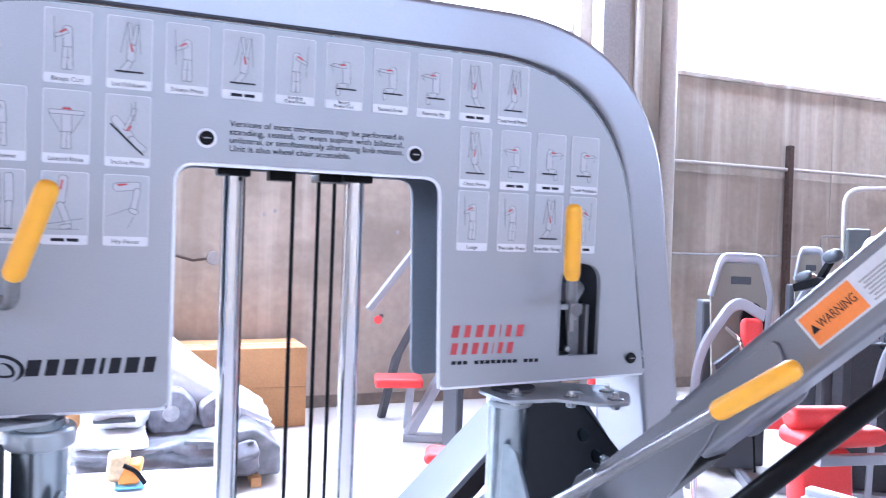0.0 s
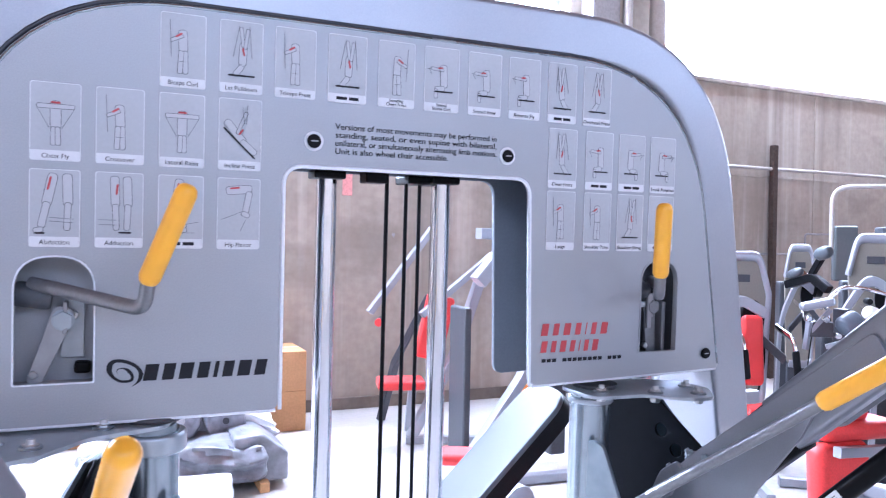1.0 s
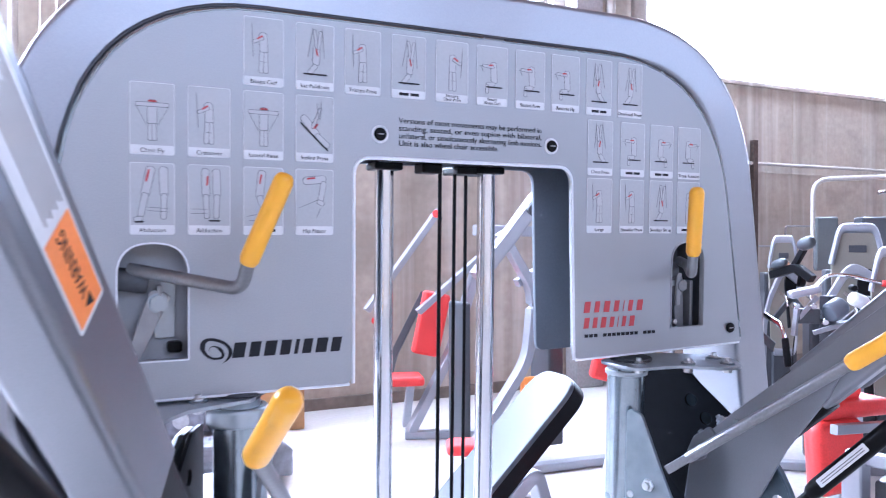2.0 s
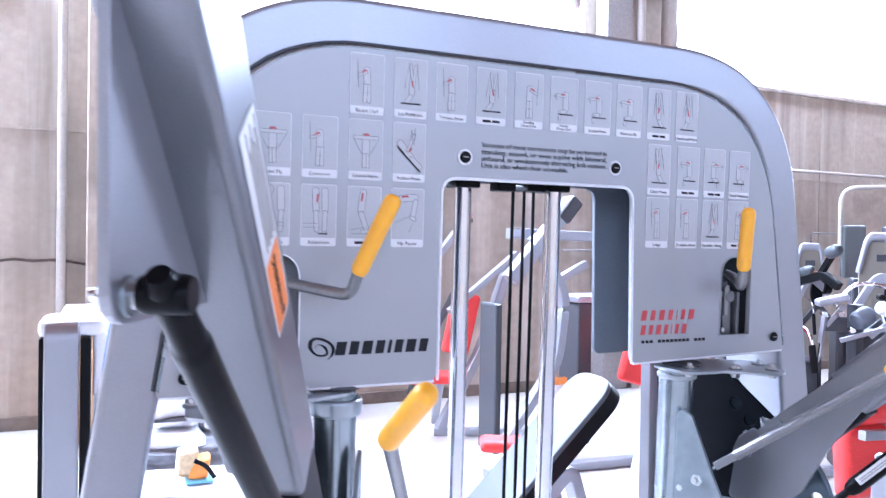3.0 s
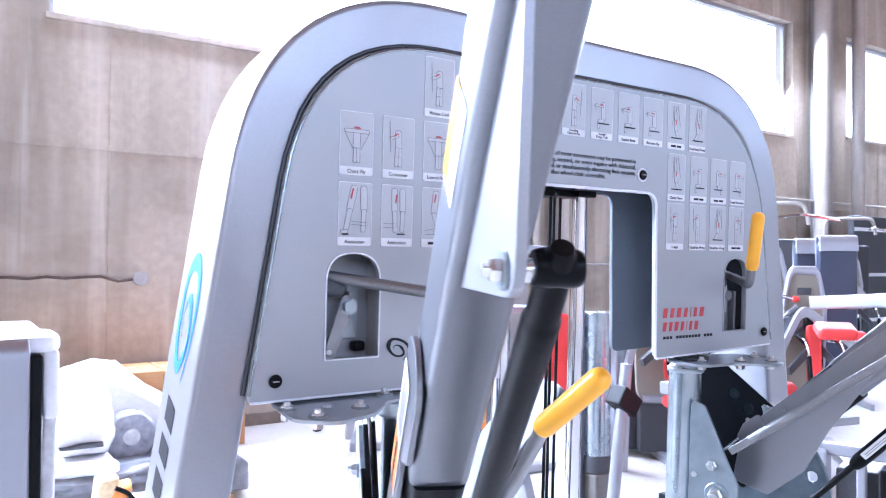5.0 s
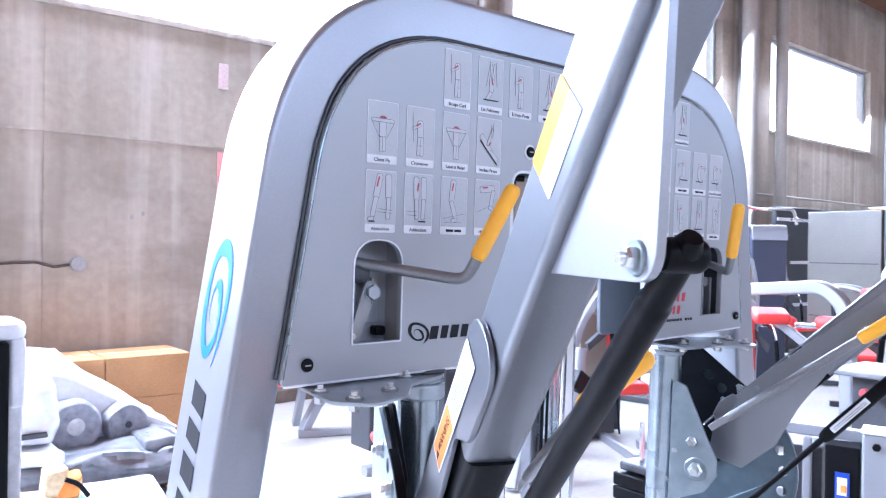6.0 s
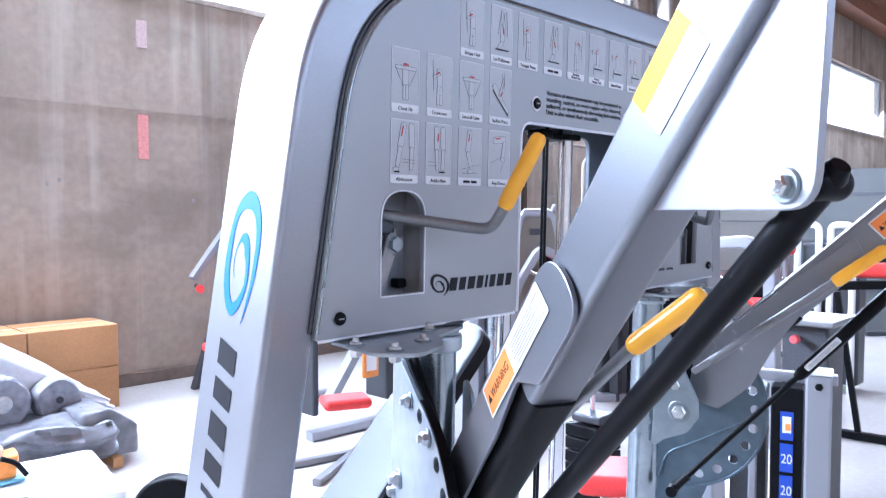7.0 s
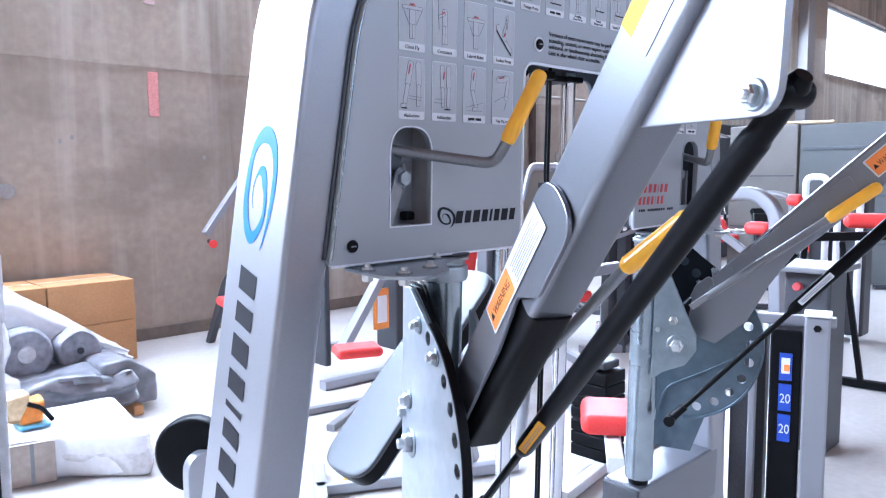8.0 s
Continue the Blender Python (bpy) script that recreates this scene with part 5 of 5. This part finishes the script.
# row of machines along the wall: shields, arches, pads and stacks
def shield_machine(x, y, turn, s, red=True):
    ob = tagged(empty("selector_machine"), "silver gym machine with a beige shield and red pads" if red else "silver gym machine with a beige shield", "gym machine", "machines along the wall")
    o = rounded([(-0.25, 0.0), (0.25, 0.0), (0.3, 0.75), (0.2, 1.0), (-0.2, 1.0), (-0.3, 0.75)], 0.1, 5)
    part("shield", plate(o, [], 0.05, Matrix.Translation((0, 0, 0.45)) @ OUT, 0.008), BEIGE, ob, "beige moulded shield")
    part("shield_rim", sweep([Vector((px, -0.04, pz + 0.45)) for px, pz in o[4:-2]], circle(0.035, 10), up=(0, 1, 0)), SILVER, ob, "silver tubular rim", smooth=True)
    part("shield_slot", box((-0.1, -0.06, 1.28), (0.1, -0.051, 1.33), 0.003), DARKSTEEL, ob)
    tube_part(ob, "arch", [(-0.55, -0.4, 0.0), (-0.5, -0.4, 0.85), (-0.15, -0.4, 1.2), (0.12, -0.4, 1.1)], 0.07, 0.09, SILVER, 0.2, up=(0, 1, 0))
    for px in (-0.32, 0.32):
        tube_part(ob, "upright", [(px, 0.05, 0.0), (px, 0.05, 1.3)], 0.07, 0.07, DARKSTEEL)
    part("pulley", rod((0.08, -0.16, 1.05), (0.08, -0.22, 1.05), 0.12, n=24, bev=0.01), BLACK, ob, smooth=True)
    part("cable", sweep(bend([(0.16, -0.19, 1.05), (0.22, -0.2, 0.8), (0.1, -0.25, 0.45), (0.12, -0.3, 0.1)], 0.1), circle(0.012, 8)), BLACK, ob, "black cable", smooth=True)
    tube_part(ob, "link", [(-0.3, -0.3, 0.75), (0.1, -0.25, 0.95), (0.35, -0.35, 0.8)], 0.07, 0.06, DARKSTEEL, 0.05)
    part("stack_shroud", box((-0.34, 0.1, 0.05), (0.34, 0.4, 1.15), 0.02), DARKSTEEL, ob, "dark stack shroud")
    part("weight_housing", box((-0.2, -0.02, 0.05), (0.2, 0.09, 0.44), 0.01), DARKSTEEL, ob)
    if red:
        pad(ob, "backrest", (0.2, 0.12, 0.45), pose(0.05, -0.3, 0.85, -10, 0, 0), RED, 0.04, "red vinyl backrest")
        pad(ob, "seat", (0.36, 0.34, 0.08), pose(0.05, -0.6, 0.5, 0, 0, 0), RED, 0.03, "red vinyl seat")
    tube_part(ob, "seat_post", [(0.05, -0.6, 0.0), (0.05, -0.6, 0.46)], 0.07, 0.07, SILVER)
    tube_part(ob, "base_rail", [(0.05, -0.85, 0.03), (0.05, 0.2, 0.03)], 0.08, 0.06, SILVER)
    for px in (-0.18, 0.3):
        h = part("handle", sweep(bend([(px, -0.25, 1.0), (px + 0.05, -0.55, 0.95), (px + 0.08, -0.6, 0.75)], 0.06), circle(0.02, 10)), CHROME, ob, smooth=True)
        part("grip", rod((px + 0.06, -0.57, 0.88), (px + 0.08, -0.6, 0.7), 0.034, bev=0.012), BLACK, h, smooth=True)
    ob.matrix_world = pose(x, y, 0, 0, 0, turn) @ Matrix.Diagonal(s)
    return ob


first = shield_machine(3.5, 2.8, -30, (0.64, 0.8, 1.02, 1))
copy_thing(first, pose(4.1, 1.98, 0, 0, 0, -45) @ Matrix.Diagonal((0.72, 0.8, 0.98, 1)))
second = shield_machine(4.9, 2.82, -45, (0.62, 0.8, 1.12, 1), False)
for x, y, turn in ((5.35, 3.9, -35), (7.2, 3.3, -40)):
    copy_thing(second, pose(x, y, 0, 0, 0, turn) @ Matrix.Diagonal((0.7, 0.8, 0.95, 1)))


def cable_station(x, y, turn):
    ob = tagged(empty("pulldown_station"), "dark pulldown station with a curved top pipe", "gym machine", "stations along the wall")
    tube_part(ob, "post", [(0, 0, 0), (0, 0, 1.75)], 0.1, 0.1, DARKSTEEL)
    part("top_pipe", sweep(bend([(0.05, 0, 1.5), (0.05, 0, 2.1), (0.9, 0, 2.12), (0.95, 0, 1.9)], 0.15, 8), circle(0.022, 12), up=(0, 1, 0)), WHITEPIPE, ob, "pale bent pipe", smooth=True)
    part("side_panel", box((0.06, -0.05, 1.25), (0.26, 0.05, 1.75), 0.02), GREYBLUE, ob, "grey-blue side panel")
    part("bar", sweep(bend([(0.5, -0.3, 1.95), (0.8, -0.1, 2.0), (1.3, 0.1, 1.95)], 0.1), circle(0.015, 8)), CHROME, ob, smooth=True)
    part("stack_shroud", box((0.5, 0.05, 0.05), (0.9, 0.3, 1.75), 0.02), DARKSTEEL, ob)
    pad(ob, "seat", (0.4, 0.4, 0.09), pose(0.4, -0.5, 0.5), RED, 0.03, "red vinyl seat")
    tube_part(ob, "base_rail", [(0.0, -0.7, 0.03), (0.0, 0.4, 0.03)], 0.08, 0.06, DARKSTEEL)
    part("pulley", rod((-0.12, -0.1, 1.2), (-0.06, -0.1, 1.2), 0.1, n=20, bev=0.01), BLACK, ob, smooth=True)
    part("knob", rod((-0.3, -0.15, 1.25), (-0.2, -0.12, 1.3), 0.06, n=14, bev=0.01), CHROME, ob, smooth=True)
    ob.matrix_world = pose(x, y, 0, 0, 0, turn)
    return ob


station = cable_station(5.5, 3.75, -35)
for x, y, turn in ((8.6, 4.4, -15), (10.6, 3.2, -30)):
    copy_thing(station, pose(x, y, 0, 0, 0, turn))

# tall padded supports with silver tops, and the low clutter in front of them
NAVY = material("navy_vinyl", (0.03, 0.035, 0.06), 0.4, 0, 120, 0.1, 0.03)


def padded_tower(x, y, turn, w, z1):
    ob = tagged(empty("padded_support"), "tall navy padded support with a silver rounded top", "gym machine", "padded supports")
    tall = rounded([(-w / 2, 0.45), (w / 2, 0.45), (w / 2, z1), (-w / 2, z1)], [0.03, 0.03, 0.09, 0.09], 6)
    part("pad", plate(tall, [], 0.14, OUT, 0.02), NAVY, ob, "navy vinyl pad", smooth=True)
    part("top_shell", sweep(bend([(0, 0.02, z1 - 0.28), (0, 0.02, z1 + 0.02), (0, -0.13, z1 + 0.015), (0, -0.15, z1 - 0.1)], 0.08, 6), rect(0.02, w * 1.02, 0.008), up=(1, 0, 0)), SILVER, ob, "silver rounded top shell", smooth=True)
    tube_part(ob, "post", [(0, 0.06, 0), (0, 0.06, z1 - 0.2)], 0.08, 0.06, SILVER)
    tube_part(ob, "base_rail", [(0, -0.5, 0.03), (0, 0.3, 0.03)], 0.08, 0.06, SILVER)
    ob.matrix_world = pose(x, y, 0, 0, 0, turn)
    return ob


padded_tower(4.95, 2.42, -50, 0.26, 1.68)
padded_tower(4.85, 2.16, -50, 0.27, 1.7)

rower = tagged(empty("seated_row_machine"), "silver beam machine with red pads and black levers", "gym machine")
part("beam", sweep(bend([(3.4, 1.5, 1.26), (3.45, 1.05, 1.3), (3.45, 0.92, 1.18), (3.45, 0.88, 0.0)], 0.14, 8), rect(0.08, 0.09, 0.015), up=(1, 0, 0)), SILVER, rower, "silver bent beam", smooth=True)
tube_part(rower, "post", [(3.42, 1.5, 0.0), (3.42, 1.5, 1.22)], 0.07, 0.07, DARKSTEEL)
tube_part(rower, "base_rail", [(3.2, 1.5, 0.03), (3.6, 0.8, 0.03)], 0.08, 0.06, SILVER)
pad(rower, "seat", (0.22, 0.2, 0.07), pose(3.4, 1.36, 1.1, 12, 0, -50), RED, 0.03, "red vinyl pad")
tube_part(rower, "pad_stem", [(3.42, 1.34, 1.08), (3.45, 1.1, 0.9)], 0.05, 0.05, SILVER)
h = part("lever", sweep(bend([(4.3, 1.75, 1.2), (4.3, 1.3, 1.27), (4.3, 1.15, 1.24), (4.3, 1.13, 1.0)], 0.06), circle(0.025, 10)), LEVER, rower, smooth=True)
part("lever_knob", puck((4.3, 1.17, 1.22), (4.3, 1.08, 1.22), 0.045, 0.2, 16), RED, h, "red rubber knob", smooth=True)
pad(rower, "knee_pad", (0.11, 0.2, 0.1), pose(4.2, 1.34, 1.01, 0, 0, 0), RED, 0.045, "red round pad")
pad(rower, "knee_pad", (0.11, 0.16, 0.1), pose(4.2, 1.66, 0.99, 0, 0, 0), RED, 0.045, "red round pad")
tube_part(rower, "pad_stem", [(4.2, 1.1, 1.0), (4.2, 1.9, 0.96)], 0.04, 0.04, CHROME)

cage = tagged(empty("guard_frame"), "white bent-tube guard frame with dark fill", "gym machine")
for y in (1.42, 1.16):
    part("hoop", sweep(bend([(5.35, y, 0.0), (5.35, y, 1.38), (5.35, y - 0.17, 1.38), (5.35, y - 0.17, 0.0)], 0.06, 6), circle(0.028, 12), up=(1, 0, 0)), WHITEPL, cage, "white bent tube", smooth=True)
part("stack_shroud", box((5.4, 0.95, 0.05), (5.6, 1.4, 1.22), 0.02), DARKSTEEL, cage)

stand = tagged(empty("black_stand"), "black splayed-leg stand with red pads", "bench")
for p, q in (((4.0, 0.7, 0.96), (4.0, 0.55, 0.03)), ((4.05, 0.95, 0.96), (4.25, 1.1, 0.03)), ((4.6, 0.5, 0.96), (4.9, 0.35, 0.03))):
    tube_part(stand, "leg", [p, q], 0.035, 0.035, BLACK)
    tube_part(stand, "foot", [(q[0] - 0.02, q[1] + 0.25, 0.03), (q[0] + 0.02, q[1] - 0.25, 0.03)], 0.06, 0.05, BLACK)
tube_part(stand, "rail", [(4.0, 0.95, 0.98), (4.6, 0.45, 0.98)], 0.06, 0.06, BLACK)
pad(stand, "pad", (0.22, 0.34, 0.1), pose(4.45, 0.66, 1.08, 0, 0, 20), RED, 0.04, "red vinyl pad")
pad(stand, "pad", (0.2, 0.18, 0.08), pose(4.1, 0.9, 1.06, 0, 0, 20), RED, 0.04, "red vinyl pad")

stackm = tagged(empty("low_stack_machine"), "dark weight-stack machine with a red knob", "gym machine")
part("shroud", box((2.55, 0.3, 0.0), (2.8, 0.52, 0.93), 0.015), DARKSTEEL, stackm, "dark stack shroud")
tube_part(stackm, "post", [(2.5, 0.56, 0.0), (2.5, 0.56, 0.98)], 0.07, 0.05, SILVER)
tube_part(stackm, "post", [(2.5, 0.27, 0.0), (2.5, 0.27, 0.9)], 0.05, 0.05, SILVER)
part("top_plate", box((2.46, 0.25, 0.93), (2.84, 0.58, 0.96), 0.008), LEVER, stackm)
kn = part("knob_stem", rod((2.56, 0.43, 0.86), (2.5, 0.43, 0.86), 0.012, n=10), CHROME, stackm, smooth=True)
part("knob", puck((2.5, 0.43, 0.86), (2.46, 0.43, 0.86), 0.022, 0.2, 16), REDINK, kn, "red knob", smooth=True)

# arm machine with a jumble of pale pads, bent tubes and bright fittings
jumble = tagged(empty("arm_machine"), "small arm machine with dark rollers and bright bent tubes", "gym machine")
JM = pose(3.78, 2.2, 0, 0, 0, -38)
jput = lambda x, y, z: JM @ Vector((x, y, z))
part("post", sweep([jput(0, 0.05, 0), jput(0, 0.05, 1.16)], rect(0.07, 0.08, 0.01), up=(0, 1, 0)), DARKSTEEL, jumble, "dark square post", smooth=True)
part("base_rail", sweep([jput(-0.35, 0.05, 0.03), jput(0.4, 0.05, 0.03)], rect(0.08, 0.06, 0.01)), SILVER, jumble, smooth=True)
part("hoop", sweep(bend([jput(-0.14, 0, 1.16), jput(-0.02, 0, 1.3), jput(0.1, 0, 1.3), jput(0.3, -0.02, 1.25)], 0.05), circle(0.013, 10)), CHROME, jumble, "bright bent tube", smooth=True)
part("hoop_cap", puck(jput(0.3, -0.02, 1.25), jput(0.34, -0.02, 1.243), 0.022, 0.2, 16), RED, jumble, "red rubber cap", smooth=True)
pad(jumble, "arm_pad", (0.2, 0.12, 0.05), JM @ pose(-0.16, -0.02, 1.19, 0, -14, 0), SILVER, 0.02, "pale moulded pad")
for x, y, z, r, tilt in ((0.02, -0.05, 1.08, 0.065, 30), (0.15, -0.07, 1.14, 0.045, -20), (0.28, -0.05, 1.06, 0.07, 10)):
    part("roller", puck(jput(x - 0.05, y - 0.03, z - 0.001 * tilt), jput(x + 0.05, y + 0.03, z + 0.001 * tilt), r, 0.3, 20), WHITEPL if r < 0.05 else SLATE, jumble, "pale round roller" if r < 0.05 else "dark round roller", smooth=True)
for x, z0, x2, z2 in ((-0.2, 1.0, -0.08, 1.16), (-0.1, 0.92, 0.18, 1.02), (0.08, 0.95, 0.33, 1.2), (-0.22, 0.9, -0.2, 1.08)):
    part("link", sweep([jput(x, 0.0, z0), jput(x2, -0.02, z2)], rect(0.035, 0.03, 0.006)), SILVER, jumble, smooth=True)
for x, z in ((-0.22, 1.1), (-0.05, 1.0), (0.12, 1.22), (0.2, 0.98), (-0.12, 1.1)):
    part("fitting", puck(jput(x, -0.1, z), jput(x, -0.02, z), 0.022, 0.25, 14), CHROME if x < 0.1 else BLACK, jumble, smooth=True)
part("dark_bracket", box((-0.22, -0.02, 0.98), (-0.06, 0.03, 1.08), 0.01, m=JM), DARKSTEEL, jumble)
part("stack_shroud", box((-0.1, 0.1, 0.04), (0.3, 0.3, 0.98), 0.015, m=JM), DARKSTEEL, jumble, "dark stack shroud")

# tall storage cabinet and pale panel closing the view down the hall
store = tagged(part("storage_cabinet", box((9.0, 2.83, 0), (9.6, 3.75, 2.05), 0.01), TAUPE), "tall grey-brown steel storage cabinet", "cabinet")
for k in range(2):
    part("cabinet_seam", box((8.992, 2.86, 0.7 * k + 0.66), (9.0, 3.72, 0.7 * k + 0.675)), DARKSTEEL, store)
screen = tagged(part("partition", box((9.0, 1.35, 0), (9.08, 2.8, 2.03), 0.01), GREYBLUE), "tall pale grey-green partition panel", "partition")
for k in range(3):
    part("rail", box((8.985, 1.4, 0.5 + 0.6 * k), (9.0, 2.76, 0.54 + 0.6 * k), 0.003), GREYPAD, screen)
tagged(part("pole", rod((9.05, 3.0, 2.075), (9.04, 2.4, 2.06), 0.02, n=12), PALETAN, smooth=True), "pale wooden pole lying on the cabinet", "pole")

# dark lever frame with pale round pads in front of the wall
lift = tagged(empty("lever_frame"), "dark lever frame with pale grey round pads", "gym machine")
tube_part(lift, "post", [(5.0, 3.5, 0.0), (5.0, 3.5, 1.3)], 0.09, 0.09, DARKSTEEL)
tube_part(lift, "arm", [(5.0, 3.72, 1.22), (5.0, 3.45, 1.3), (5.0, 3.3, 1.2)], 0.07, 0.07, BLACK, 0.05)
tube_part(lift, "arm", [(5.0, 3.5, 1.28), (5.0, 3.38, 1.46)], 0.05, 0.05, BLACK)
for y, z, r in ((3.34, 1.5, 0.055), (3.62, 1.32, 0.042)):
    part("round_pad", lathe([(0, r * 0.5), (0.15, r * 0.85), (0.35, r), (0.7, r), (0.9, r * 0.8), (1, r * 0.4)], (4.97, y + 0.07, z - 0.02), (4.97, y - 0.08, z + 0.03), 20), GREYPAD, lift, "pale grey round pad", smooth=True)
tube_part(lift, "base_rail", [(4.9, 3.9, 0.03), (5.05, 3.1, 0.03)], 0.08, 0.06, DARKSTEEL)

# dark slim tower with numbered plates, close beside the trainer
slim = tagged(empty("slim_stack_tower"), "slim silver tower with a black stack and blue stickers", "gym machine")
TW = pose(1.5, -0.03, 0, 0, 0, -72.5)
part("post", box((-0.076, 0.0, 0), (0.01, 0.1, 0.9), 0.008, m=TW), SILVER, slim, "silver post")
part("post_cap", box((-0.08, -0.004, 0.9), (0.014, 0.104, 0.912), 0.004, m=TW), WHITEPL, slim)
part("plate_column", box((-0.19, 0.03, 0.05), (-0.083, 0.13, 0.84), 0.006, m=TW), BLACK, slim, "black plate stack")
part("stack_shroud", box((-0.34, 0.14, 0.0), (-0.21, 0.3, 0.8), 0.008, m=TW), DARKSTEEL, slim, "dark shroud")
part("guide_post", box((-0.27, 0.1, 0), (-0.24, 0.13, 0.84), 0.006, m=TW), SILVER, slim)
part("rear_post", box((-0.42, 0.1, 0), (-0.36, 0.18, 0.86), 0.008, m=TW), SILVER, slim, "silver post")
part("cross_plate", box((-0.42, 0.13, 0.84), (0.03, 0.17, 0.88), 0.006, m=TW), SILVER, slim)
hex_bolt(slim, TW @ Vector((-0.033, 0.0, 0.86)), TW.to_3x3() @ Vector((0, -1, 0)), 0.014, 0.008, BLACK)
for i in range(3):
    st = part("plate_sticker", box((-0.157, 0.026, 0.648 - 0.118 * i), (-0.113, 0.029, 0.752 - 0.118 * i), 0.0, m=TW), BLUESTK, slim, "blue number sticker")
    if i:
        words("plate_number", "20", 0.05, WHITE, st, TW @ Matrix.Translation((-0.153, 0.0255, 0.68 - 0.118 * i)) @ OUT, 0.036)
    else:
        part("sticker_print", box((-0.15, 0.024, 0.675), (-0.12, 0.0255, 0.735), 0.0, m=TW), WHITE, st)
        part("sticker_mark", box((-0.14, 0.0225, 0.685), (-0.122, 0.0238, 0.71), 0.0, m=TW), ORANGE, st)

# flat bench with a red seat close behind the trainer's column
seatb = tagged(empty("flat_bench"), "flat red-padded bench on pale rails", "bench")
pad(seatb, "seat", (0.3, 0.26, 0.08), pose(1.2, 0.67, 0.45, 0, 0, 35), RED, 0.035, "red vinyl seat")
tube_part(seatb, "rail", [(0.92, 0.48, 0.375), (1.45, 0.85, 0.375)], 0.06, 0.06, WHITEPL)
for x, y in ((0.98, 0.52), (1.37, 0.8)):
    tube_part(seatb, "leg", [(x, y, 0.0), (x, y, 0.35)], 0.05, 0.05, SILVER)

# low dark stack with pale rails behind the flat bench
lowm = tagged(empty("compact_stack_machine"), "compact dark weight stack on pale floor rails", "gym machine")
for i in range(7):
    part("weight_plate", box((1.58, 0.95, 0.06 + 0.062 * i), (1.75, 1.15, 0.118 + 0.062 * i), 0.006), BLACK, lowm)
part("selector_rod", rod((1.66, 1.05, 0.0), (1.66, 1.05, 0.72), 0.012, n=12), CHROME, lowm, smooth=True)
part("stack_head", box((1.6, 0.97, 0.5), (1.73, 1.13, 0.54), 0.01), DARKSTEEL, lowm)
for x in (1.54, 1.79):
    tube_part(lowm, "upright", [(x, 1.05, 0.0), (x, 1.05, 0.95)], 0.04, 0.04, SILVER)
tube_part(lowm, "crossbar", [(1.5, 1.05, 0.97), (1.83, 1.05, 0.97)], 0.05, 0.05, SILVER)
tube_part(lowm, "floor_rail", [(1.2, 0.92, 0.03), (2.0, 1.05, 0.03)], 0.06, 0.05, WHITEPL)

# rubber-stopped crank arm hanging behind the cutout
crank = tagged(empty("crank_arm"), "silver crank arm with a black rubber block", "machine arm")
part("tube", rod((1.62, 1.5, 0.0), (1.76, 1.5, 1.0), 0.03, n=14), SILVER, crank, smooth=True)
part("rubber_block", box((-0.07, -0.05, -0.05), (0.07, 0.05, 0.05), 0.008, m=pose(1.74, 1.5, 0.82, 0, 35, 0)), BLACK, crank, "black rubber block")

# far side of the hall: partitions, dark benches, stacked goods
for x0, x1, y, z1, mat, lab in ((12.5, 14.2, 2.4, 2.4, GREYBLUE, "tall grey-green partition panel"), (14.4, 18.5, 2.2, 2.3, GREYBLUE, "tall grey-green partition panel"), (9.8, 12.2, 4.6, 2.2, DARKSTEEL, "dark steel storage cabinet by the wall")):
    ob = tagged(part("partition", box((x0, y, 0), (x1, y + 0.08, z1), 0.01), mat), lab, "partition")
    for k in range(3):
        part("rail", box((x0 + 0.03, y - 0.012, z1 * (0.3 + 0.3 * k)), (x1 - 0.03, y, z1 * (0.3 + 0.3 * k) + 0.05)), WHITEPL, ob)
proto = tagged(empty("weight_bench"), "dark-framed bench with red vinyl pads", "bench", "benches across the hall")
pad(proto, "seat", (1.0, 0.3, 0.08), pose(0, 0, 0.47), RED, 0.03, "red vinyl seat")
pad(proto, "backrest", (0.6, 0.3, 0.08), pose(0.62, 0, 0.7, 0, -45, 0), BLACK, 0.03, "black vinyl backrest")
tube_part(proto, "spine", [(-0.5, 0, 0.4), (0.7, 0, 0.4)], 0.06, 0.06, DARKSTEEL)
tube_part(proto, "leg", [(-0.45, 0, 0.4), (-0.55, 0, 0.02)], 0.06, 0.06, DARKSTEEL)
tube_part(proto, "leg", [(0.6, 0, 0.4), (0.75, 0, 0.02)], 0.06, 0.06, DARKSTEEL)
tube_part(proto, "foot", [(-0.55, -0.3, 0.03), (-0.55, 0.3, 0.03)], 0.06, 0.05, DARKSTEEL)
tube_part(proto, "foot", [(0.75, -0.3, 0.03), (0.75, 0.3, 0.03)], 0.06, 0.05, DARKSTEEL)
proto.matrix_world = pose(7.0, 2.3, 0, 0, 0, 30)
for x, y, turn in ((8.6, 2.6, 60), (9.8, 1.9, 80), (8.3, 1.0, 45)):
    copy_thing(proto, pose(x, y, 0, 0, 0, turn))
